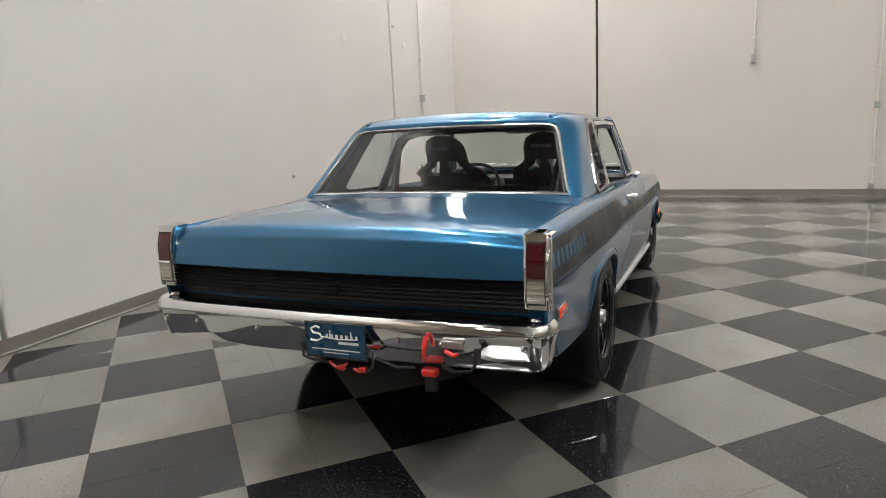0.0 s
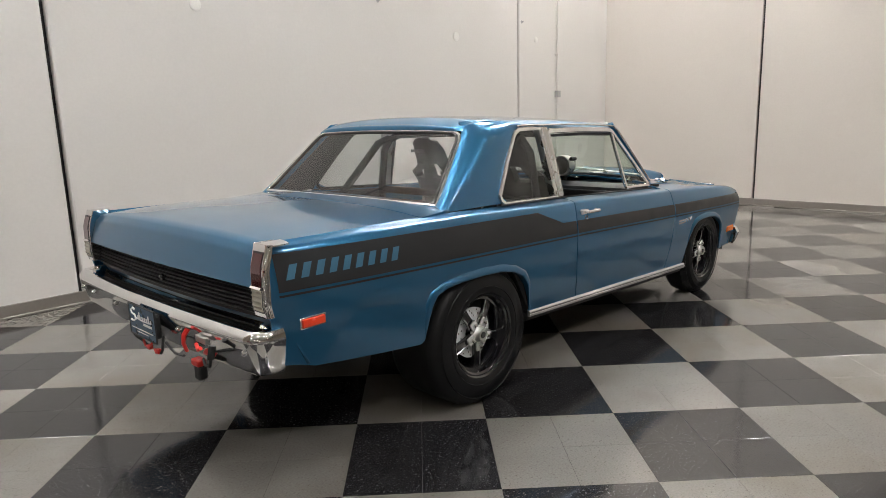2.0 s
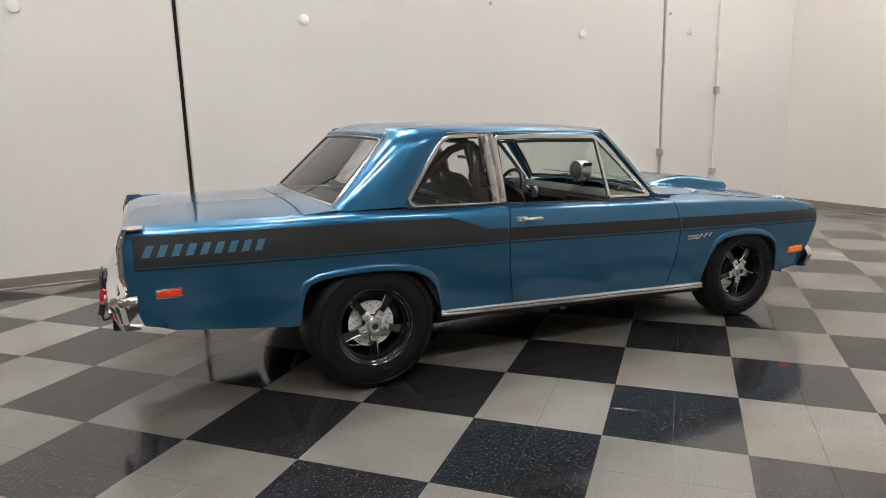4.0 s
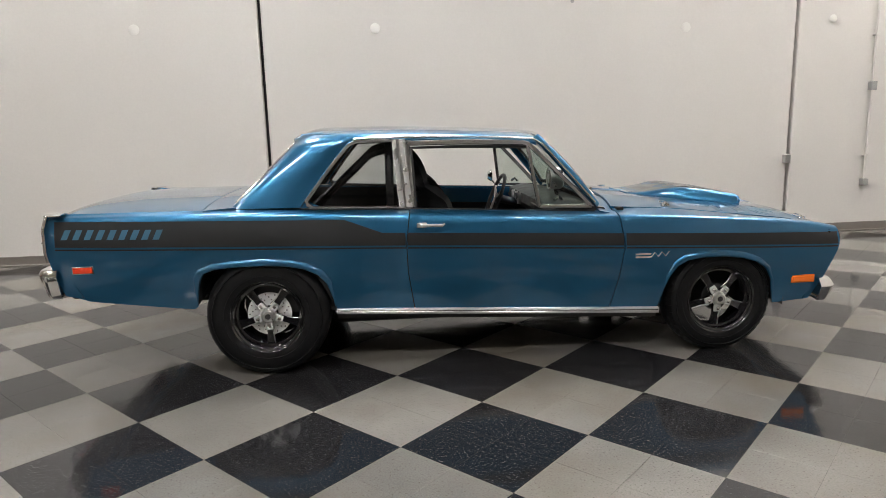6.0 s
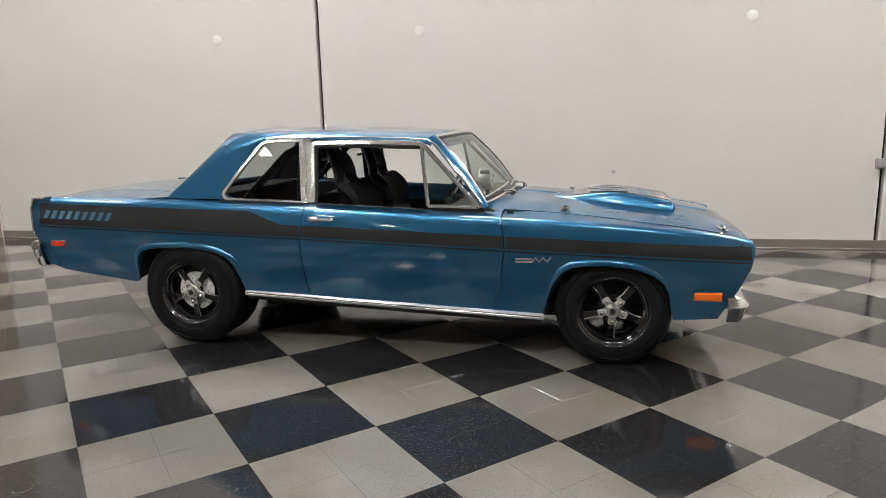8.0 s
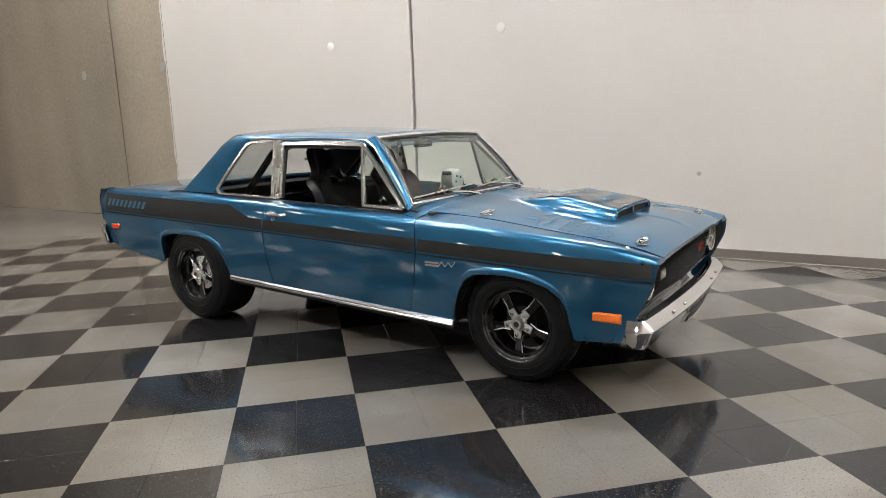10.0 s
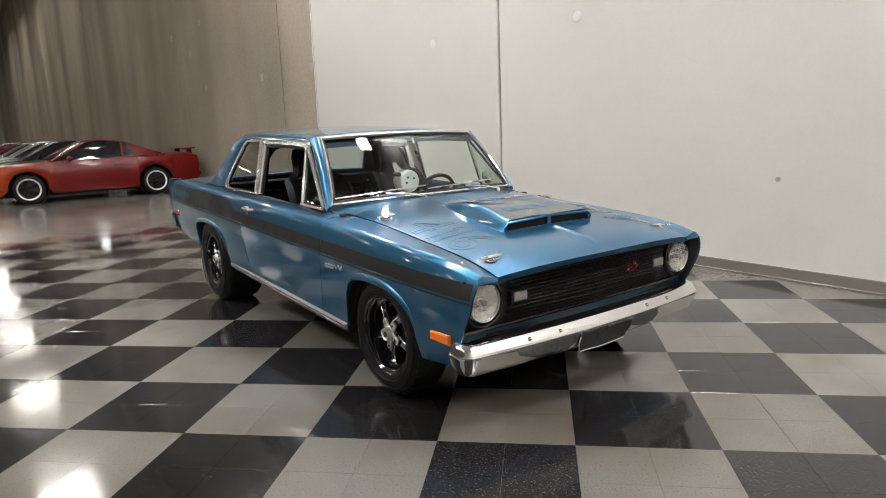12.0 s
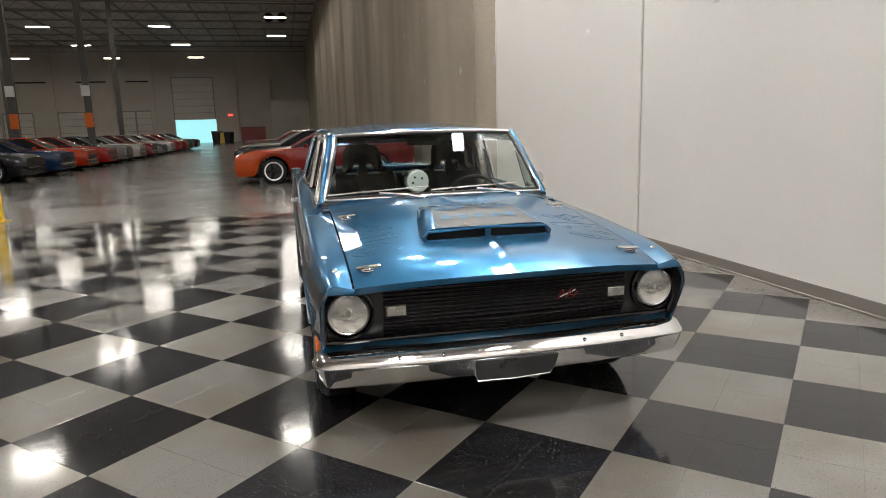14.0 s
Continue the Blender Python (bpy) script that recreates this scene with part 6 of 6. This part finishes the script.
def parked_car(color, label, m, old=False, second=None, spoiler=False, near=False):
    """A coupe: body shell with arches, glasshouse, roof, wheels, lamps, bumpers. Local x points ahead."""
    c = thing("parked_car", label, "car", "cars in the hall", m)
    L, W, half = 4.75, 0.93, 2.375
    P = PAINTS[color]
    ax_f, ax_r = 1.42, -1.30
    sh = smooth_table((-2.4, 0.88), (-2.2, 0.95), (-1.2, 0.96), (0.6, 0.93), (1.9, 0.86), (2.25, 0.78), (2.4, 0.70)) if not old else smooth_table((-2.4, 0.88), (-2.2, 0.93), (0.6, 0.92), (2.2, 0.84), (2.4, 0.76))

    def low(x):
        z = 0.22
        for a in (ax_f, ax_r):
            d = abs(x - a)
            if d < 0.40:
                z = max(z, 0.33 + math.sqrt(max(0, 0.40 ** 2 - d * d)))
        return min(z, sh(x) - 0.12)

    def wid(x):
        return W - 0.10 * max(0, (abs(x) - 1.7) / 0.7) ** 2 + 0.015 * math.exp(-((x - ax_r) / 0.4) ** 2)
    xs = sorted(set(span(-half, half, 34)) | {a + d for a in (ax_f, ax_r) for d in (-0.40, -0.392, -0.36, -0.28, -0.15, 0, 0.15, 0.28, 0.36, 0.392, 0.40)})

    def sec(x, k):
        w, z1 = wid(x), sh(x)
        z0 = low(x)
        ring = [(w - 0.05, z0), (w - 0.01, z0 + 0.25 * (z1 - z0)), (w, z0 + 0.55 * (z1 - z0)), (w - 0.02, z0 + 0.85 * (z1 - z0)), (w - 0.07, z1), (w - 0.25, z1 + 0.025), (0, z1 + 0.045)]
        ring = ring + [(-y, z) for y, z in ring[-2::-1]]
        y, z = ring[k]
        return (x, y, z)
    bm = grid(xs, range(13), sec)
    for x in (xs[0], xs[-1]):
        bm.faces.new([bm.verts.new(sec(x, k)) for k in range(13)])
    body = part("body", bm, P, c, angle=35)
    rf = smooth_table((-1.75, 0.93), (-1.55, 0.99), (-0.70, 1.33), (-0.2, 1.385), (0.15, 1.37), (0.95, 0.93), r=0.05)
    gx = span(-1.72, 0.93, 22)

    def cab(x, k, grow=0.0, lo=None):
        zt = rf(x) + grow
        zb_ = sh(x) if lo is None else lo
        h = max(0.0, zt - zb_)
        top = 0.78 - 0.30 * h
        ring = [(0.80, zb_), (0.80 - 0.15 * h, zb_ + 0.5 * h), (top, zb_ + 0.90 * h), (top - 0.08, zt - 0.008), (0, zt + 0.012)]
        ring = ring + [(-y, z) for y, z in ring[-2::-1]]
        y, z = ring[k]
        return (x, y + math.copysign(grow, y) * (abs(y) > 0.01), z)
    part("glasshouse", grid(gx, range(9), cab), "glass_far", c, "dark tinted glass")
    part("roof", grid(span(-0.82, 0.22, 10), range(2, 7), lambda x, k: cab(x, k, 0.008)), P, c)
    for s in (-1, 1):
        k0 = 0 if s > 0 else 8
        st = 1 if s > 0 else -1
        part("rear_pillar", grid(span(-1.50, -0.78, 8), range(3), lambda x, v: cab(x - 0.10 * (2 - v) * 0.5, k0 + st * v, 0.008), (0, s, 0)), P, c)
        part("front_pillar", tube([cab(0.92, k0 + st * 1, 0.0), cab(0.60, k0 + st * 2, 0.004), cab(0.20, k0 + st * 2, 0.004)], 0.028, sides=6), P, c)
        part("door_post", tube([cab(-0.62, k0, 0.004), cab(-0.62, k0 + st * 2, 0.004)], 0.03, sides=6), P, c)
        part("door_handle", box(-0.52, -0.34, s * (W - 0.015), s * (W + 0.012), 0.76, 0.79), P, c, smooth=False)
        part("headlamp", box(half - 0.16, half - 0.03, s * 0.62 - 0.13, s * 0.62 + 0.13, 0.53, 0.65), "clear_lens", c, bevel=0.02)
        part("tail_lamp", box(-half - 0.012, -half + 0.05, s * 0.60 - 0.14, s * 0.60 + 0.14, 0.68, 0.84), "red_lens", c, bevel=0.01)
        part("mirror", lathe([(-0.06, 0.03), (0.0, 0.065), (0.05, 0.05), (0.06, 0.0)], "x", (0.55, s * 1.0, 0.97), 12), P, c)
        for x in (ax_f, ax_r):
            cc = (x, 0, 0.335)
            wh = part("wheel", lathe([(s * 0.68, 0.23), (s * 0.68, 0.31), (s * 0.70, 0.335), (s * 0.87, 0.335), (s * 0.90, 0.31), (s * 0.905, 0.25), (s * 0.89, 0.235)], "y", cc, 36), "rubber", c, "black tyre")
            part("rim", lathe([(s * 0.72, 0.235), (s * 0.86, 0.205), (s * 0.880, 0.212)], "y", cc, 36), "gloss_black" if near else "satin", wh)
            part("rim_lip", lathe([(s * 0.878, 0.208), (s * 0.900, 0.222), (s * 0.910, 0.240), (s * 0.900, 0.247)], "y", cc, 36), "disc", wh, "bright rim lip")
            part("wheel_back", lathe([(s * 0.80, 0.21), (s * 0.80, 0.0)], "y", cc, 24), "black", wh)
            for k in range(5):
                a = 2 * math.pi * k / 5
                d, n = Vector((math.cos(a), 0, math.sin(a))), Vector((-math.sin(a), 0, math.cos(a)))
                part("spoke", poly([Vector(cc) + d * r + n * h + Vector((0, s * 0.865, 0)) for r, h in ((0.02, 0.035), (0.21, 0.028), (0.21, -0.028), (0.02, -0.035))], (0, s * 0.02, 0)), "gloss_black" if near else "satin", wh, smooth=False)
            part("well", lathe([(s * 0.60, 0.395), (s * 0.90, 0.395)], "y", cc, 28), "under", c)
    part("grille", box(half - 0.06, half + 0.006, -0.46, 0.46, 0.48, 0.64), "black", c, bevel=0.01)
    part("lower_intake", box(half - 0.05, half + 0.004, -0.55, 0.55, 0.26, 0.38), "black", c, bevel=0.01)
    part("bumper", box(half - 0.10, half + 0.05, -0.84, 0.84, 0.38, 0.46), "chrome" if old else P, c, bevel=0.03)
    part("rear_bumper", box(-half - 0.05, -half + 0.10, -0.84, 0.84, 0.40, 0.50), "chrome" if old else P, c, bevel=0.03)
    part("underbody", box(-2.1, 2.1, -0.66, 0.66, 0.16, 0.45), "under", c, smooth=False)
    if second:
        for s in (-1, 1):
            part("hood_stripe", grid(span(0.98, 2.2, 10), span(0.0, 0.70, 6), lambda x, y: (x, s * y, sh(x) + 0.050 - 0.028 * (y / 0.68) ** 1.5), (0, 0, 1)), PAINTS[second], c, "black bonnet stripe")
    if spoiler:
        sp = part("spoiler", box(-half + 0.02, -half + 0.26, -0.74, 0.74, 1.065, 1.095), P, c, bevel=0.012)
        for s in (-1, 1):
            part("spoiler_foot", box(-half + 0.08, -half + 0.2, s * 0.55 - 0.04, s * 0.55 + 0.04, 0.93, 1.07), P, sp, smooth=False)
    return c


# dark red, mixed towards orange at the nose with some noise
nose_blend = mat("dark_red_to_orange_paint", (0.13, 0.0035, 0.003), 0.30, 0.0, 0.15, 0.06, 3, 500, spread=0.03, Specular_IOR_Level=0.25)
nt = nose_blend.node_tree
bs = nt.nodes["Principled BSDF"]
co, sep, ns, ad, rng, mx = (nt.nodes.new("ShaderNode" + k) for k in ("TexCoord", "SeparateXYZ", "TexNoise", "Math", "MapRange", "Mix"))
ns.inputs["Scale"].default_value, ad.operation, mx.data_type = 2.5, "ADD", "RGBA"
rng.inputs["From Min"].default_value, rng.inputs["From Max"].default_value = 1.3, 2.5
nt.links.new(co.outputs["Object"], sep.inputs[0])
nt.links.new(co.outputs["Object"], ns.inputs["Vector"])
nt.links.new(sep.outputs["X"], ad.inputs[0])
nt.links.new(ns.outputs["Fac"], ad.inputs[1])
nt.links.new(ad.outputs[0], rng.inputs["Value"])
nt.links.new(rng.outputs[0], mx.inputs["Factor"])
nt.links.new(bs.inputs["Base Color"].links[0].from_socket, mx.inputs["A"])
mx.inputs["B"].default_value = (0.30, 0.040, 0.003, 1)
nt.links.new(mx.outputs["Result"], bs.inputs["Base Color"])
PAINTS["nose_blend"] = nose_blend
parked_car("nose_blend", "dark red coupe, orange towards the nose, with black bonnet stripes and bright-lipped wheels", pose(-12.75, 0.17, 0, 0, 0, -90), second="black", spoiler=True, near=True)
for k, (col, old, lab) in enumerate((("black", True, "black coupe"), ("white", True, "white coupe"), ("silver", False, "silver coupe"), ("crimson", False, "dark red coupe"), ("red", True, "red coupe"), ("white", False, "white coupe"))):
    parked_car(col, lab + " parked with its tail to the concrete wall", pose(-16.4 - 3.1 * k, -0.1 - 0.05 * k, 0, 0, 0, -90), old=old)
row = (("black", False, "black coupe"), ("navy", True, "dark blue coupe"), ("orange", True, "orange-red coupe"), ("red", False, "red coupe"), ("silver", True, "silver coupe"), ("white", True, "white coupe"), ("crimson", True, "dark red coupe"), ("silver", False, "grey coupe"), ("white", False, "white coupe"), ("red", True, "red coupe"), ("red", False, "red coupe"), ("green", True, "dark green coupe"), ("black", True, "black coupe"))
for k, (col, old, lab) in enumerate(row):
    parked_car(col, lab + " in the row facing the aisle", pose(-18.0 - 3.1 * k, -11.2 + 0.06 * k, 0, 0, 0, 90), old=old)


# ---- checkered floor, laid square by square on the slab ----
TILE, LX, LY, TURN = 0.6096, 1.1741, -1.4199, 0.0070
tile_floor = tagged(new("tile_floor"), "waxed charcoal and grey checkered vinyl tile floor", "floor", kind="structure")
H = TILE / math.sqrt(2)


def tile_mesh(material):
    me = bpy.data.meshes.new("tile")
    v, f = [], []
    q = H / 2
    # one square of the pattern: four 12-inch tiles with hairline seams
    for cx, cy in ((q, 0), (0, q), (-q, 0), (0, -q)):
        n, e, h, i = len(v), q - 0.0006, 0.004, q - 0.0015
        v += [(cx + e, cy, -h), (cx, cy + e, -h), (cx - e, cy, -h), (cx, cy - e, -h), (cx + e, cy, -0.0006), (cx, cy + e, -0.0006), (cx - e, cy, -0.0006), (cx, cy - e, -0.0006)]
        v += [(cx + i, cy, 0), (cx, cy + i, 0), (cx - i, cy, 0), (cx, cy - i, 0)]
        g = [(8, 9, 10, 11)] + [(k, (k + 1) % 4, 4 + (k + 1) % 4, 4 + k) for k in range(4)] + [(4 + k, 4 + (k + 1) % 4, 8 + (k + 1) % 4, 8 + k) for k in range(4)]
        f += [tuple(n + k for k in face) for face in g]
    me.from_pydata(v, [], f)
    me.materials.append(material)
    return me


TM = {k: tile_mesh(M[k]) for k in ("tile_dark", "tile_light")}
cells = []
for i in range(-22, 22):
    for j in range(-60, 14):
        if (i + j) % 2:
            x, y = LX + i * H - TURN * j * H, LY + j * H + TURN * i * H
            if EDGE - 0.1 < x < 7.95 and y < wall_y(x) - 0.2 and y > -12:
                cells.append((x, y, "tile_dark" if i % 2 == 0 else "tile_light"))
cells.sort(key=lambda c: math.hypot((c[0] - 1.4) * 0.8, c[1] + 1.2))
for x, y, k in cells[:300]:
    ob = new("tile", TM[k])
    ob.parent = tile_floor
    ob.matrix_basis = pose(x, y, 0, 0, 0, math.degrees(TURN))
for k in TM:
    me = TM[k]
    vs, fs = [], []
    base = [tuple(v.co) for v in me.vertices]
    faces = [tuple(p.vertices) for p in me.polygons]
    for x, y, kk in cells[300:]:
        if kk == k:
            n = len(vs)
            vs += [(x + a, y + b, c) for a, b, c in base]
            fs += [tuple(q + n for q in f) for f in faces]
    far = bpy.data.meshes.new("tiles_beyond")
    far.from_pydata(vs, [], fs)
    far.materials.append(M[k])
    ob = tagged(new("tiles_beyond", far), kind="stuff")
    ob.parent = tile_floor
